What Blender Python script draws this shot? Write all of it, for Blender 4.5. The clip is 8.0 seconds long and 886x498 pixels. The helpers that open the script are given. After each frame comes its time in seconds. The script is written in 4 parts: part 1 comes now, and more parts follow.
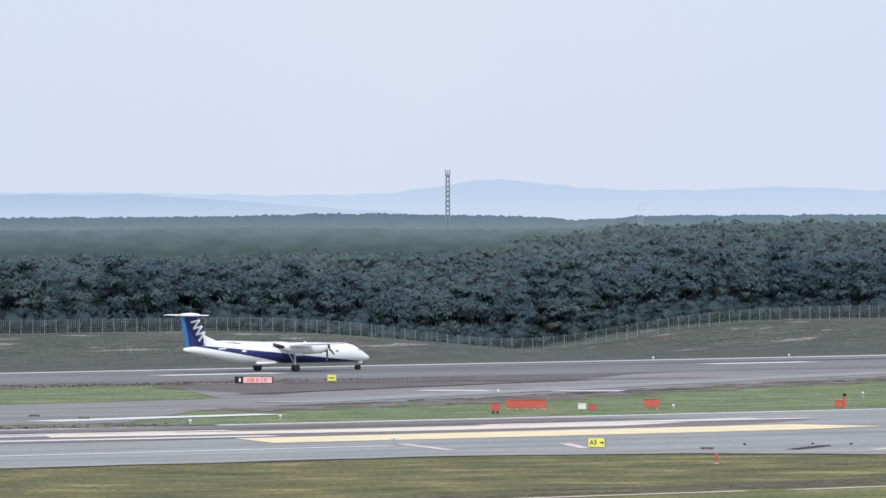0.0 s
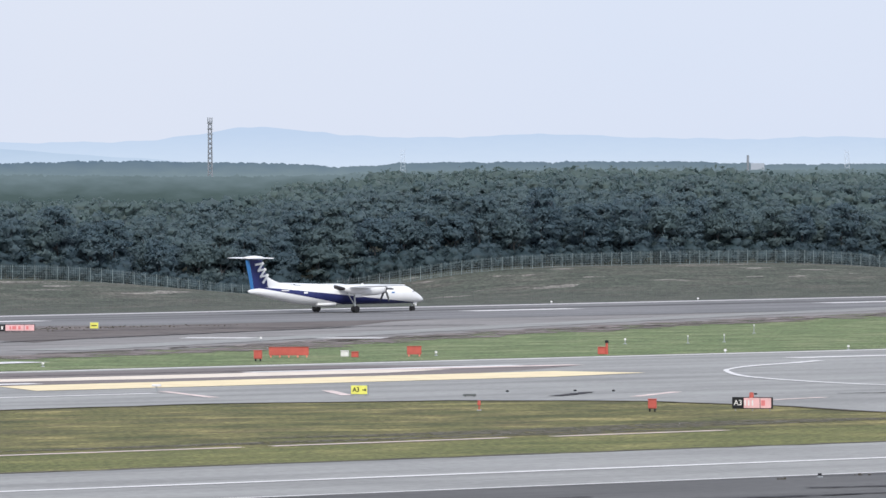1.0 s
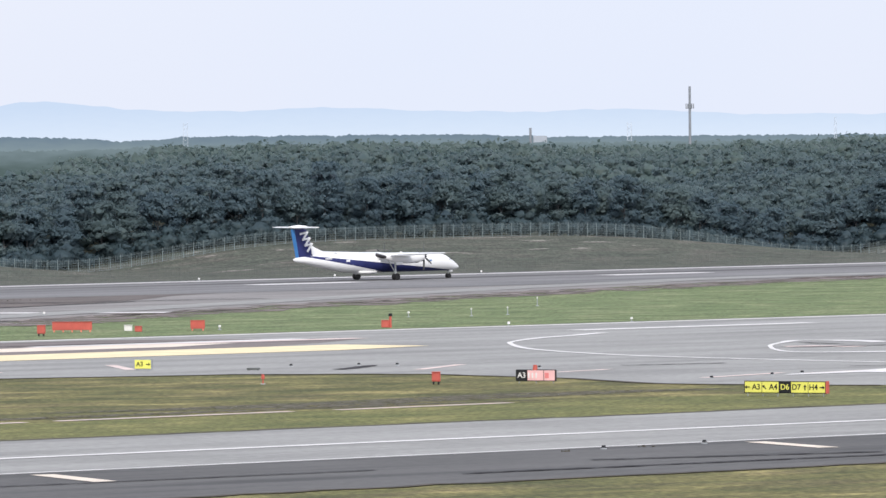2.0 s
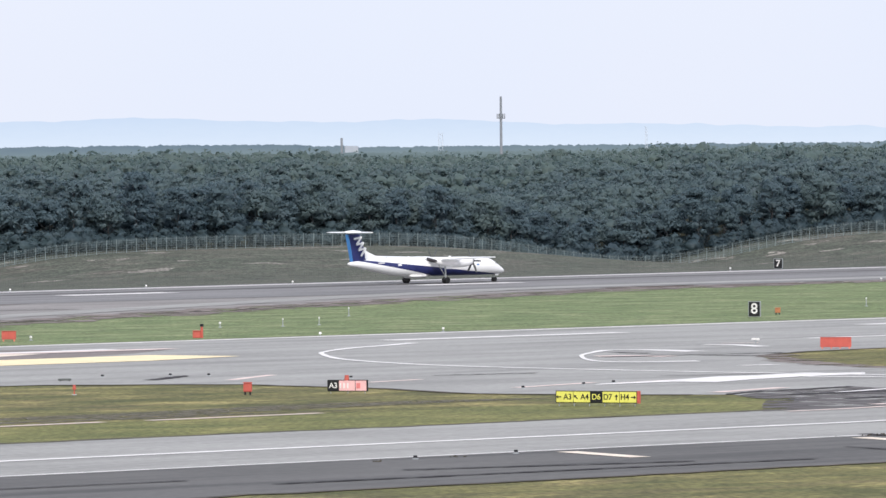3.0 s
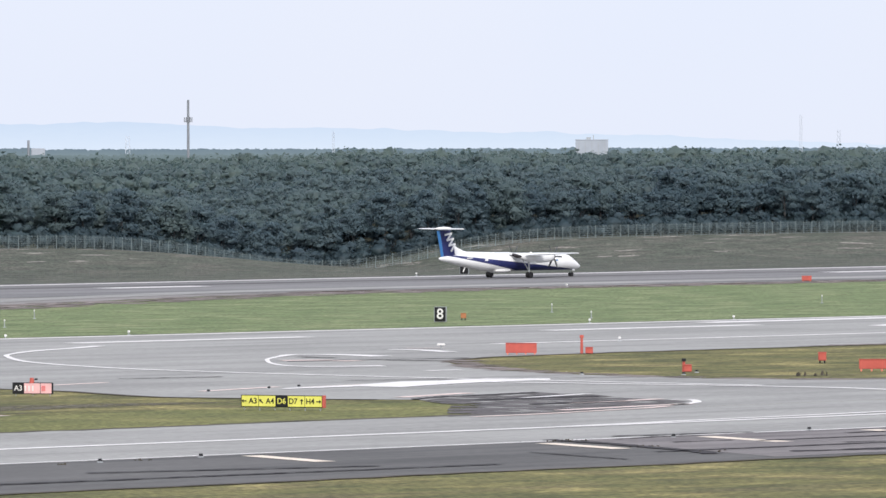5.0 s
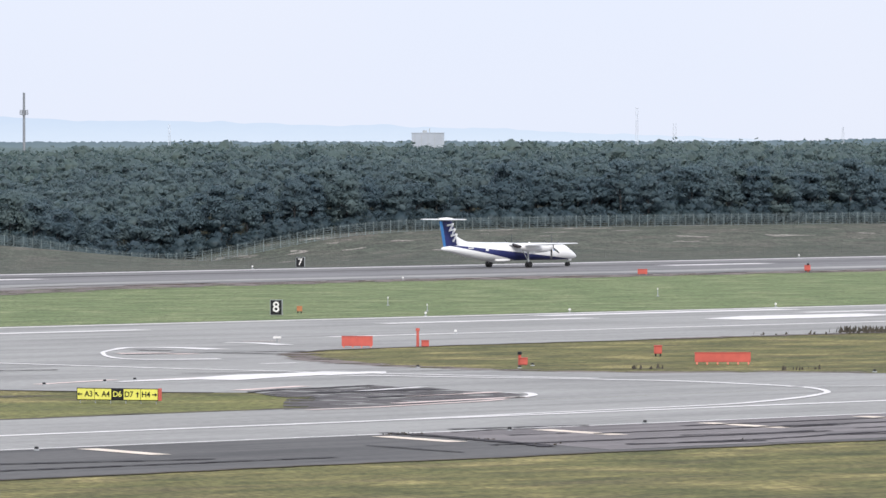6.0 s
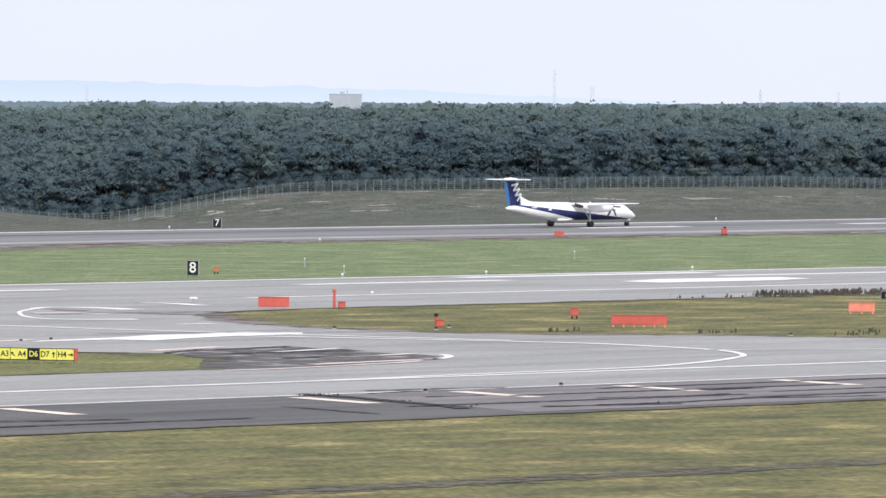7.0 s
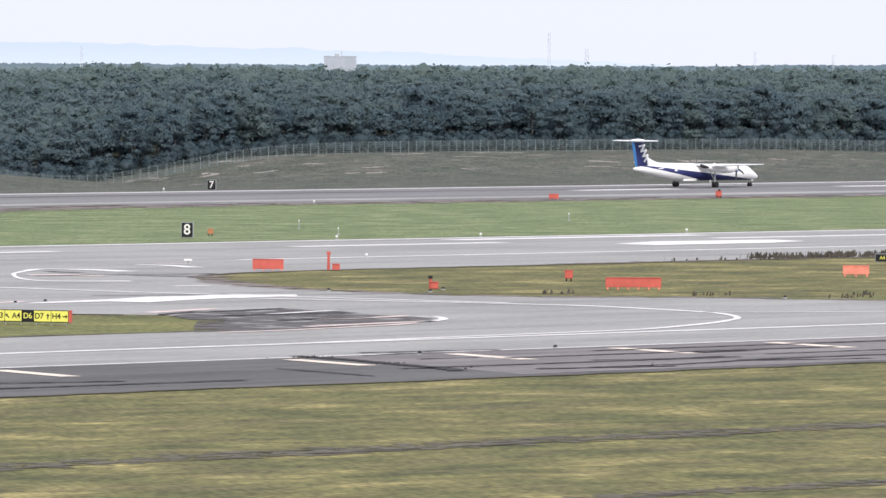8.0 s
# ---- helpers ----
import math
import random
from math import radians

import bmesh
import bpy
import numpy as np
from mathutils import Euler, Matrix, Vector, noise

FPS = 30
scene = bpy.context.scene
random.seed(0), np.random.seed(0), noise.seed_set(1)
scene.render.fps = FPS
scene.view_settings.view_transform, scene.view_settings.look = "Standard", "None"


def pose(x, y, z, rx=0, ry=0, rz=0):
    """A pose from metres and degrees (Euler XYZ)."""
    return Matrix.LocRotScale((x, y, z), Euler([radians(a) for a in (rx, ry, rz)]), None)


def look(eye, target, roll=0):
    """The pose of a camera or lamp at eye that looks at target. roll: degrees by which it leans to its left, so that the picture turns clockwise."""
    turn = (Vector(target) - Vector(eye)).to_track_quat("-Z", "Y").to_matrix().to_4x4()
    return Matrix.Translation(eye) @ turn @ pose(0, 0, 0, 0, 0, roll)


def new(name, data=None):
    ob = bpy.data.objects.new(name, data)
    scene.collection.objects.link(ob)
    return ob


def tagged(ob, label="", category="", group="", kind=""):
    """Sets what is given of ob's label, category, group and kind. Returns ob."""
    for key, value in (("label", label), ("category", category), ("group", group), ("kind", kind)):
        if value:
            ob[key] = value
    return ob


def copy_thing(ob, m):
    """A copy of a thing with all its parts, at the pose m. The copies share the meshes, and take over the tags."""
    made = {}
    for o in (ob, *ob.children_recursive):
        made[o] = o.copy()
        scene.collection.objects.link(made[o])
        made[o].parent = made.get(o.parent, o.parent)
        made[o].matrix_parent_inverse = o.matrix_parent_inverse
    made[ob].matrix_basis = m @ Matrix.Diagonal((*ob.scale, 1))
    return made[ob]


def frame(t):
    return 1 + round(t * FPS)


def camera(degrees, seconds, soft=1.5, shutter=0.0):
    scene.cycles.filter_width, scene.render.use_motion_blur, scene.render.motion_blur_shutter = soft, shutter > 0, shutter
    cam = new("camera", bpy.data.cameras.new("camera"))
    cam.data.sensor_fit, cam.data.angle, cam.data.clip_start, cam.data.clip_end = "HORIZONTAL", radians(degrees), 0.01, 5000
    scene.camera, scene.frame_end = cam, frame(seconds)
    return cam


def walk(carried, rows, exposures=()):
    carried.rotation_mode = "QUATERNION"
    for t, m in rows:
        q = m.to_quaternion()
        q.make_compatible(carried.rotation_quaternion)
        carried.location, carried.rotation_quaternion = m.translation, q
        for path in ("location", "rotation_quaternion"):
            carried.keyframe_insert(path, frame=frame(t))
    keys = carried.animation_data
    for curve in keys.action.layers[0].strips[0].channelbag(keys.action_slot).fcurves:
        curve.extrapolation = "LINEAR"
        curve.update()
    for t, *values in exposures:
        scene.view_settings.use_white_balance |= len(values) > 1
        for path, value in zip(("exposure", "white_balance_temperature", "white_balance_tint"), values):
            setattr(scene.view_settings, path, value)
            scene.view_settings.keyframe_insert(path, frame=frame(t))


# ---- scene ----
# x runs along the runway, y away from the terminal, z up; the camera stands on the terminal's roof deck
EYE = Vector((0, 0, 20.4))
HEAD = 52.2
cam = camera(6.80, 8.0, soft=1.5)
ROWS = [  # seconds, bearing, elevation, roll
    (0.0, -0.0779, -0.2101, -0.206),
    (0.1, 0.1580, -0.1726, -0.229),
    (0.2, 0.3548, -0.1814, -0.199),
    (0.3, 0.5425, -0.2186, -0.199),
    (0.4, 0.7077, -0.2770, -0.211),
    (0.5, 0.8757, -0.3389, -0.166),
    (1.0, 1.7454, -0.6226, -0.268),
    (1.5, 2.5500, -0.7479, -0.365),
    (2.0, 3.4100, -0.8377, -0.515),
    (2.2, 3.7335, -0.8228, -0.411),
    (3.3, 5.2271, -0.7738, -0.541),
    (3.5, 5.4590, -0.7766, -0.413),
    (4.0, 6.0213, -0.7569, -0.293),
    (4.5, 6.6271, -0.7429, -0.217),
    (5.0, 7.2696, -0.7546, -0.134),
    (5.2, 7.5375, -0.7519, -0.189),
    (6.3, 8.8118, -0.8644, 0.056),
    (6.5, 8.9532, -0.9238, 0.144),
    (7.0, 9.1679, -1.1042, 0.233),
    (7.5, 9.2192, -1.2918, 0.339),
    (8.0, 9.2126, -1.3942, 0.294),
]

def bearing(az, el, distance=1000.0):
    """The point at that bearing (degrees right of the zero line) and elevation as seen from the deck."""
    a, e = radians(HEAD - az), radians(el)
    return EYE + distance * Vector((math.cos(a) * math.cos(e), math.sin(a) * math.cos(e), math.sin(e)))


EXPOSURE = [(0.0, -0.04, 6180, 9), (0.5, -0.05, 6220, 9), (1.0, 0.02, 6300, 9), (1.5, 0.09, 6420, 9.5), (2.0, 0.16, 6480, 10), (3.5, 0.18, 6520, 10), (5.0, 0.17, 6530, 10), (6.5, 0.2, 6500, 10), (8.0, 0.28, 6640, 11.5)]
walk(cam, [(t, look(EYE, bearing(a, e), roll)) for t, a, e, roll in ROWS], EXPOSURE)

# ---------------------------------------------------------------- light
world = bpy.data.worlds.new("sky")
scene.world = world
world.use_nodes = True
wn = world.node_tree.nodes
sky = wn.new("ShaderNodeTexSky")
sky.sky_type, sky.sun_disc = "NISHITA", False
SUN_EL, SUN_AZ = radians(40), radians(212)
sky.sun_elevation, sky.sun_rotation = SUN_EL, SUN_AZ
sky.air_density, sky.dust_density, sky.ozone_density = 1.0, 4.0, 1.0
hazy = wn.new("ShaderNodeMixRGB")
hazy.inputs["Fac"].default_value = 0.82
veil = wn.new("ShaderNodeTexNoise")  # thin uneven overcast
veil.inputs["Scale"].default_value, veil.inputs["Detail"].default_value = 7.0, 4.0
tone = wn.new("ShaderNodeValToRGB")
tone.color_ramp.elements[0].position, tone.color_ramp.elements[1].position = 0.3, 0.7
tone.color_ramp.elements[0].color, tone.color_ramp.elements[1].color = (8.25, 9.0, 10.7, 1), (8.9, 9.25, 10.45, 1)
world.node_tree.links.new(veil.outputs["Fac"], tone.inputs["Fac"])
world.node_tree.links.new(tone.outputs["Color"], hazy.inputs["Color2"])
world.node_tree.links.new(sky.outputs["Color"], hazy.inputs["Color1"])
back = wn["Background"]
back.inputs["Strength"].default_value = 0.1
world.node_tree.links.new(hazy.outputs["Color"], back.inputs["Color"])
sun = new("sun", bpy.data.lights.new("sun", "SUN"))
sun.data.energy, sun.data.angle, sun.data.color = 2.1, radians(10), (1.0, 0.96, 0.90)
sun.matrix_world = look((0, 0, 300), Vector((0, 0, 300)) - Vector((math.sin(SUN_AZ) * math.cos(SUN_EL), math.cos(SUN_AZ) * math.cos(SUN_EL), math.sin(SUN_EL))))


# ---------------------------------------------------------------- materials
def shader(name, rough=0.8, metal=0.0):
    m = bpy.data.materials.new(name)
    m.use_nodes = True
    b = m.node_tree.nodes["Principled BSDF"]
    b.inputs["Roughness"].default_value, b.inputs["Metallic"].default_value = rough, metal
    b.inputs["Specular IOR Level"].default_value = 0.3
    return m, m.node_tree.nodes, m.node_tree.links, b


def noise_node(n, l, vec, scale, detail=4.0, stretch=None):
    t = n.new("ShaderNodeTexNoise")
    t.inputs["Scale"].default_value, t.inputs["Detail"].default_value = scale, detail
    if stretch:
        mp = n.new("ShaderNodeMapping")
        mp.inputs["Scale"].default_value = stretch
        l.new(vec, mp.inputs["Vector"])
        vec = mp.outputs["Vector"]
    l.new(vec, t.inputs["Vector"])
    return t.outputs["Fac"]


def ramp_node(n, l, fac, stops):
    r = n.new("ShaderNodeValToRGB")
    while len(r.color_ramp.elements) < len(stops):
        r.color_ramp.elements.new(0.5)
    for e, (p, c) in zip(r.color_ramp.elements, stops):
        e.position, e.color = p, (*c, 1) if len(c) == 3 else c
    l.new(fac, r.inputs["Fac"])
    return r.outputs["Color"]


def mix_node(n, l, fac, a, b, mode="MIX"):
    x = n.new("ShaderNodeMixRGB")
    x.blend_type = mode
    for sock, v in ((x.inputs["Fac"], fac), (x.inputs["Color1"], a), (x.inputs["Color2"], b)):
        if isinstance(v, bpy.types.NodeSocket):
            l.new(v, sock)
        else:
            sock.default_value = v if isinstance(v, float) else (*v, 1)
    return x.outputs["Color"]


def maths(n, l, op, a, b=0.0, c=0.0):
    x = n.new("ShaderNodeMath")
    x.operation = op
    for i, v in enumerate((a, b, c)):
        if isinstance(v, bpy.types.NodeSocket):
            l.new(v, x.inputs[i])
        else:
            x.inputs[i].default_value = v
    return x.outputs[0]


def bump_node(n, l, b, height, strength, distance):
    x = n.new("ShaderNodeBump")
    x.inputs["Strength"].default_value, x.inputs["Distance"].default_value = strength, distance
    l.new(height, x.inputs["Height"])
    l.new(x.outputs["Normal"], b.inputs["Normal"])


def plain(name, colour, rough=0.6, metal=0.0, wear=0.18, scale=1.5, stretch=None):
    """Paint or metal with blotches and fine grain."""
    m, n, l, b = shader(name, rough, metal)
    co = n.new("ShaderNodeTexCoord").outputs["Object"]
    big = noise_node(n, l, co, scale, 5, stretch)
    dark = tuple(c * (1 - wear) for c in colour)
    light = tuple(min(1, c * (1 + wear * 0.7)) for c in colour)
    l.new(ramp_node(n, l, big, [(0.3, dark), (0.7, light)]), b.inputs["Base Color"])
    return m


def pavement_material(name, colour, stain, streak=(0.012, 0.12, 1), broken=None):
    """Asphalt or concrete: long streaks along the lane, blotches, patched bays and grain."""
    m, n, l, b = shader(name, 0.85)
    co = n.new("ShaderNodeTexCoord").outputs["Object"]
    a = noise_node(n, l, co, 1.0, 6, streak)
    c = noise_node(n, l, co, 0.06, 5)
    g = noise_node(n, l, co, 1.3, 6)
    base = ramp_node(n, l, a, [(0.3, stain), (0.52, colour), (0.75, tuple(x * 1.12 for x in colour))])
    base = mix_node(n, l, ramp_node(n, l, c, [(0.45, (0, 0, 0)), (0.7, (0.6, 0.6, 0.6))]), base, tuple(x * 0.78 for x in colour))
    base = mix_node(n, l, 0.25, base, ramp_node(n, l, g, [(0.3, (0.25, 0.25, 0.25)), (0.7, (0.8, 0.8, 0.8))]), "OVERLAY")
    l.new(base, b.inputs["Base Color"])
    bump_node(n, l, b, g, 0.2, 0.02)
    if broken:  # bare patches with grass showing between them
        cover = noise_node(n, l, co, 1.0, 6, broken)
        l.new(ramp_node(n, l, cover, [(0.38, (0, 0, 0)), (0.52, (1, 1, 1))]), b.inputs["Alpha"])
    return m


def grass_material():
    """Mown airfield turf: straw-mottled before the taxiway, green between taxiway and runway, tawny on the bank, litter in the woods."""
    m, n, l, b = shader("turf", 0.95)
    co = n.new("ShaderNodeTexCoord").outputs["Object"]
    sep = n.new("ShaderNodeSeparateXYZ")
    l.new(co, sep.inputs["Vector"])
    y = sep.outputs["Y"]
    band = noise_node(n, l, co, 1.0, 7, (0.10, 0.13, 1))
    blot = noise_node(n, l, co, 0.11, 6, (0.7, 1.6, 1))
    tuft = noise_node(n, l, co, 1.0, 5, (0.26, 0.42, 1))
    fine = noise_node(n, l, co, 1.0, 8, (3.0, 1.3, 1))
    near = ramp_node(n, l, band, [(0.30, (0.072, 0.076, 0.028)), (0.44, (0.118, 0.117, 0.042)), (0.56, (0.165, 0.150, 0.056)), (0.68, (0.29, 0.245, 0.10))])
    near = mix_node(n, l, ramp_node(n, l, blot, [(0.5, (0, 0, 0)), (0.68, (0.55, 0.55, 0.55))]), near, (0.13, 0.105, 0.055))
    green = ramp_node(n, l, band, [(0.3, (0.110, 0.150, 0.062)), (0.5, (0.148, 0.190, 0.084)), (0.68, (0.225, 0.245, 0.125))])
    green = mix_node(n, l, ramp_node(n, l, blot, [(0.55, (0, 0, 0)), (0.75, (0.4, 0.4, 0.4))]), green, (0.17, 0.17, 0.075))
    bank = ramp_node(n, l, blot, [(0.3, (0.066, 0.076, 0.058)), (0.5, (0.086, 0.092, 0.072)), (0.68, (0.112, 0.106, 0.088))])
    scree = noise_node(n, l, co, 1.0, 6, (0.07, 0.2, 1))  # pale stones showing under the crest
    crest = maths(n, l, "MULTIPLY", maths(n, l, "GREATER_THAN", y, 900.0), maths(n, l, "GREATER_THAN", scree, 0.635))
    bank = mix_node(n, l, maths(n, l, "MULTIPLY", crest, fine), bank, (0.36, 0.32, 0.29))
    near = mix_node(n, l, 0.45, near, ramp_node(n, l, tuft, [(0.32, (0.2, 0.2, 0.2)), (0.68, (0.82, 0.82, 0.82))]), "OVERLAY")
    green = mix_node(n, l, 0.45, green, ramp_node(n, l, tuft, [(0.32, (0.25, 0.25, 0.25)), (0.68, (0.78, 0.78, 0.78))]), "OVERLAY")
    bank = mix_node(n, l, 0.5, bank, ramp_node(n, l, tuft, [(0.3, (0.2, 0.2, 0.2)), (0.7, (0.82, 0.82, 0.82))]), "OVERLAY")
    strip_at = maths(n, l, "LESS_THAN", maths(n, l, "ABSOLUTE", maths(n, l, "SUBTRACT", maths(n, l, "ADD", y, maths(n, l, "MULTIPLY", blot, 5.0)), 418.0)), 14.0)
    near = mix_node(n, l, maths(n, l, "MULTIPLY", strip_at, 0.4), near, (0.165, 0.185, 0.058))
    wobble = maths(n, l, "ADD", y, maths(n, l, "MULTIPLY", maths(n, l, "SUBTRACT", blot, 0.5), 10.0))

    def step(at, width):
        return maths(n, l, "SMOOTH_MIN", maths(n, l, "MAXIMUM", maths(n, l, "DIVIDE", maths(n, l, "SUBTRACT", wobble, at), width), 0.0), 1.0, 0.05)
    c = mix_node(n, l, step(600, 8), near, green)
    verge = mix_node(n, l, 0.6, bank, (0.19, 0.125, 0.105))
    c = mix_node(n, l, step(766, 5), c, verge)
    c = mix_node(n, l, step(800, 5), c, bank)
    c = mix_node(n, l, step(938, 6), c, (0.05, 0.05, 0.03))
    c = mix_node(n, l, 0.55, c, ramp_node(n, l, fine, [(0.41, (0.14, 0.14, 0.14)), (0.59, (0.86, 0.86, 0.86))]), "OVERLAY")
    l.new(c, b.inputs["Base Color"])
    bump_node(n, l, b, fine, 0.6, 0.12)
    return m


def leaf_material(name, dark, mid, light):
    """Leaf sprays that differ from spray to spray and from crown to crown; light also passes through them."""
    m, n, l, b = shader(name, 0.6)
    geo = n.new("ShaderNodeNewGeometry")
    info = n.new("ShaderNodeObjectInfo")
    co = n.new("ShaderNodeTexCoord").outputs["Object"]
    v = maths(n, l, "ADD", maths(n, l, "MULTIPLY", geo.outputs["Random Per Island"], 0.22), maths(n, l, "MULTIPLY", info.outputs["Random"], 0.78))
    c = ramp_node(n, l, v, [(0.1, dark), (0.5, mid), (0.95, light)])
    big = noise_node(n, l, co, 0.045, 3)
    c = mix_node(n, l, ramp_node(n, l, big, [(0.42, (0, 0, 0)), (0.66, (0.65, 0.65, 0.65))]), c, tuple(1.15 * x for x in light))
    twig = noise_node(n, l, co, 2.2, 4)
    c = mix_node(n, l, 0.16, c, ramp_node(n, l, twig, [(0.33, (0.25, 0.25, 0.25)), (0.68, (0.75, 0.75, 0.75))]), "OVERLAY")
    l.new(c, b.inputs["Base Color"])
    thin = n.new("ShaderNodeBsdfTranslucent")
    l.new(c, thin.inputs["Color"])
    both = n.new("ShaderNodeAddShader")
    l.new(b.outputs["BSDF"], both.inputs[0])
    l.new(thin.outputs["BSDF"], both.inputs[1])
    l.new(both.outputs["Shader"], n["Material Output"].inputs["Surface"])
    return m


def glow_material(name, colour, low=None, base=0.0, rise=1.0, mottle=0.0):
    """Only for the far distance, a plain glowing backdrop: haze-blue painted as emission, mostly paler towards its
    foot, with slow mottling.
    """
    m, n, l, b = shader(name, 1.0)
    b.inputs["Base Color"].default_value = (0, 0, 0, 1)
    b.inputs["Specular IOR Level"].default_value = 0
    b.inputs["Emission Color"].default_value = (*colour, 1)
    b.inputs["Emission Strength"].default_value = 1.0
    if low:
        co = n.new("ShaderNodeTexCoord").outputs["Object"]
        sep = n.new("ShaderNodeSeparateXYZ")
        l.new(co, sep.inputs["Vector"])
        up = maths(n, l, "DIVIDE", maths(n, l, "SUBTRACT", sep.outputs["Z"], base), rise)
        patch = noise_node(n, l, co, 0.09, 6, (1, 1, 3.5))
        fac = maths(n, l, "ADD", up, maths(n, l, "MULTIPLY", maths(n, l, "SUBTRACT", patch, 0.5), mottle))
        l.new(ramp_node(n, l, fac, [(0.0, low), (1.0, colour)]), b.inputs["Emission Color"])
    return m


TURF = grass_material()
TAXI = pavement_material("grey_concrete", (0.322, 0.316, 0.303), (0.232, 0.227, 0.22), (0.022, 0.16, 1))
RUNWAY = pavement_material("runway_asphalt", (0.208, 0.202, 0.204), (0.12, 0.117, 0.12), (0.012, 0.16, 1))
SHOULDER = pavement_material("dark_asphalt", (0.120, 0.116, 0.113), (0.070, 0.068, 0.068), (0.03, 0.2, 1))
WORN = pavement_material("worn_asphalt", (0.215, 0.195, 0.195), (0.105, 0.095, 0.098), (0.03, 0.22, 1))
TRACK = pavement_material("dirt_track", (0.13, 0.115, 0.08), (0.06, 0.054, 0.037), (0.5, 1.2, 1), (0.9, 0.7, 1))
PALEGRASS = plain("pale_dry_grass", (0.27, 0.31, 0.16), 0.95, wear=0.2, scale=0.3)
EXIT = pavement_material("pale_worn_asphalt", (0.265, 0.248, 0.24), (0.165, 0.152, 0.147), (0.03, 0.2, 1))
STAINED = pavement_material("brown_stained_asphalt", (0.205, 0.175, 0.168), (0.125, 0.105, 0.10), (0.02, 0.2, 1))
DARKSOIL = pavement_material("dark_weedy_soil", (0.15, 0.126, 0.116), (0.065, 0.055, 0.05), (0.12, 0.3, 1))
PATCH = pavement_material("weathered_patch", (0.115, 0.104, 0.104), (0.042, 0.038, 0.04), (0.14, 0.34, 1), (0.3, 0.22, 1))
BROWN = pavement_material("bare_soil", (0.215, 0.178, 0.163), (0.095, 0.078, 0.072), (0.16, 0.42, 1), (0.22, 0.16, 1))
WHITE = plain("white_line_paint", (0.78, 0.75, 0.74), 0.7, wear=0.14, scale=0.4)
PINK = plain("faded_line_paint", (0.74, 0.60, 0.56), 0.7, wear=0.2, scale=0.4)
CREAM = plain("cream_line_paint", (0.80, 0.69, 0.58), 0.7, wear=0.14, scale=0.4)
YELLOW = plain("yellow_line_paint", (0.86, 0.71, 0.45), 0.7, wear=0.12, scale=0.3)
EARTH = plain("dark_verge_earth", (0.10, 0.086, 0.072), 0.95, wear=0.45, scale=0.3)
CRACK = plain("tar_seam", (0.045, 0.04, 0.045), 0.9, wear=0.4)
CORAL = plain("orange_red_paint", (0.57, 0.122, 0.095), 0.55, wear=0.15, scale=0.9)
RUSTORANGE = plain("weathered_orange_paint", (0.52, 0.21, 0.10), 0.6, wear=0.2, scale=0.9)
PALECORAL = plain("faded_orange_paint", (0.80, 0.27, 0.19), 0.55, wear=0.15)
SIGNRED = plain("faded_sign_red", (0.80, 0.25, 0.25), 0.45, wear=0.1)
# far pylons only: the paling by distance haze is put into the paint
HAZESTEEL = plain("haze_paled_steel", (0.66, 0.71, 0.78), 0.6, wear=0.1)
SIGNPINK = plain("mandatory_sign_red", (0.88, 0.53, 0.53), 0.45, wear=0.1)
SIGNYELLOW = plain("sign_yellow", (0.86, 0.82, 0.17), 0.45, wear=0.08)
SIGNBLACK = plain("sign_black", (0.018, 0.018, 0.02), 0.45, wear=0.2)
SIGNWHITE = plain("sign_white", (0.82, 0.80, 0.78), 0.45, wear=0.08)
STEEL = plain("galvanised_steel", (0.42, 0.44, 0.45), 0.5, 0.4, wear=0.15)
FENCEPAINT = plain("pale_green_fence_paint", (0.25, 0.31, 0.32), 0.6, wear=0.15)
BARK = plain("grey_bark", (0.085, 0.088, 0.09), 0.9, wear=0.35, scale=2.5, stretch=(1, 1, 0.2))
# the three leaf colours have the blue of the air haze tinted in
LEAF = leaf_material("haze_blue_oak_leaves", (0.045, 0.073, 0.091), (0.053, 0.082, 0.097), (0.067, 0.095, 0.095))
# darker copy for the undergrowth: shade low in the woods painted as colour
SHRUB = leaf_material("shaded_shrub_leaves", (0.024, 0.042, 0.056), (0.029, 0.049, 0.062), (0.038, 0.060, 0.066))
FARLEAF = leaf_material("haze_blue_far_leaves", (0.045, 0.072, 0.086), (0.054, 0.082, 0.088), (0.068, 0.095, 0.086))
WEED = plain("dry_weeds", (0.085, 0.075, 0.06), 0.9, wear=0.4)
TOWERGREY = plain("tower_steel", (0.30, 0.32, 0.35), 0.6, 0.2, wear=0.12, scale=0.2)
HALL = plain("pale_hall_cladding", (0.44, 0.48, 0.54), 0.6, wear=0.08, scale=0.2)
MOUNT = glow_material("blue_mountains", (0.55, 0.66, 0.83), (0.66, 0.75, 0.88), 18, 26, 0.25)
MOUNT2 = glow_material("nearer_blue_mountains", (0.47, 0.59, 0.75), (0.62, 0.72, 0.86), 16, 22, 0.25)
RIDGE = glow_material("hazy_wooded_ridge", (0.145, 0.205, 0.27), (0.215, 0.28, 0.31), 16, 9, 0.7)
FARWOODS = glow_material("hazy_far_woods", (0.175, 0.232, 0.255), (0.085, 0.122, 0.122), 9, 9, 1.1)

# ---------------------------------------------------------------- mesh helpers
def mesh_from(name, verts, faces, material, smooth=False):
    me = bpy.data.meshes.new(name)
    me.from_pydata([tuple(v) for v in verts], [], [tuple(f) for f in faces])
    me.materials.append(material)
    if smooth:
        me.polygons.foreach_set("use_smooth", [True] * len(me.polygons))
    me.update()
    return me


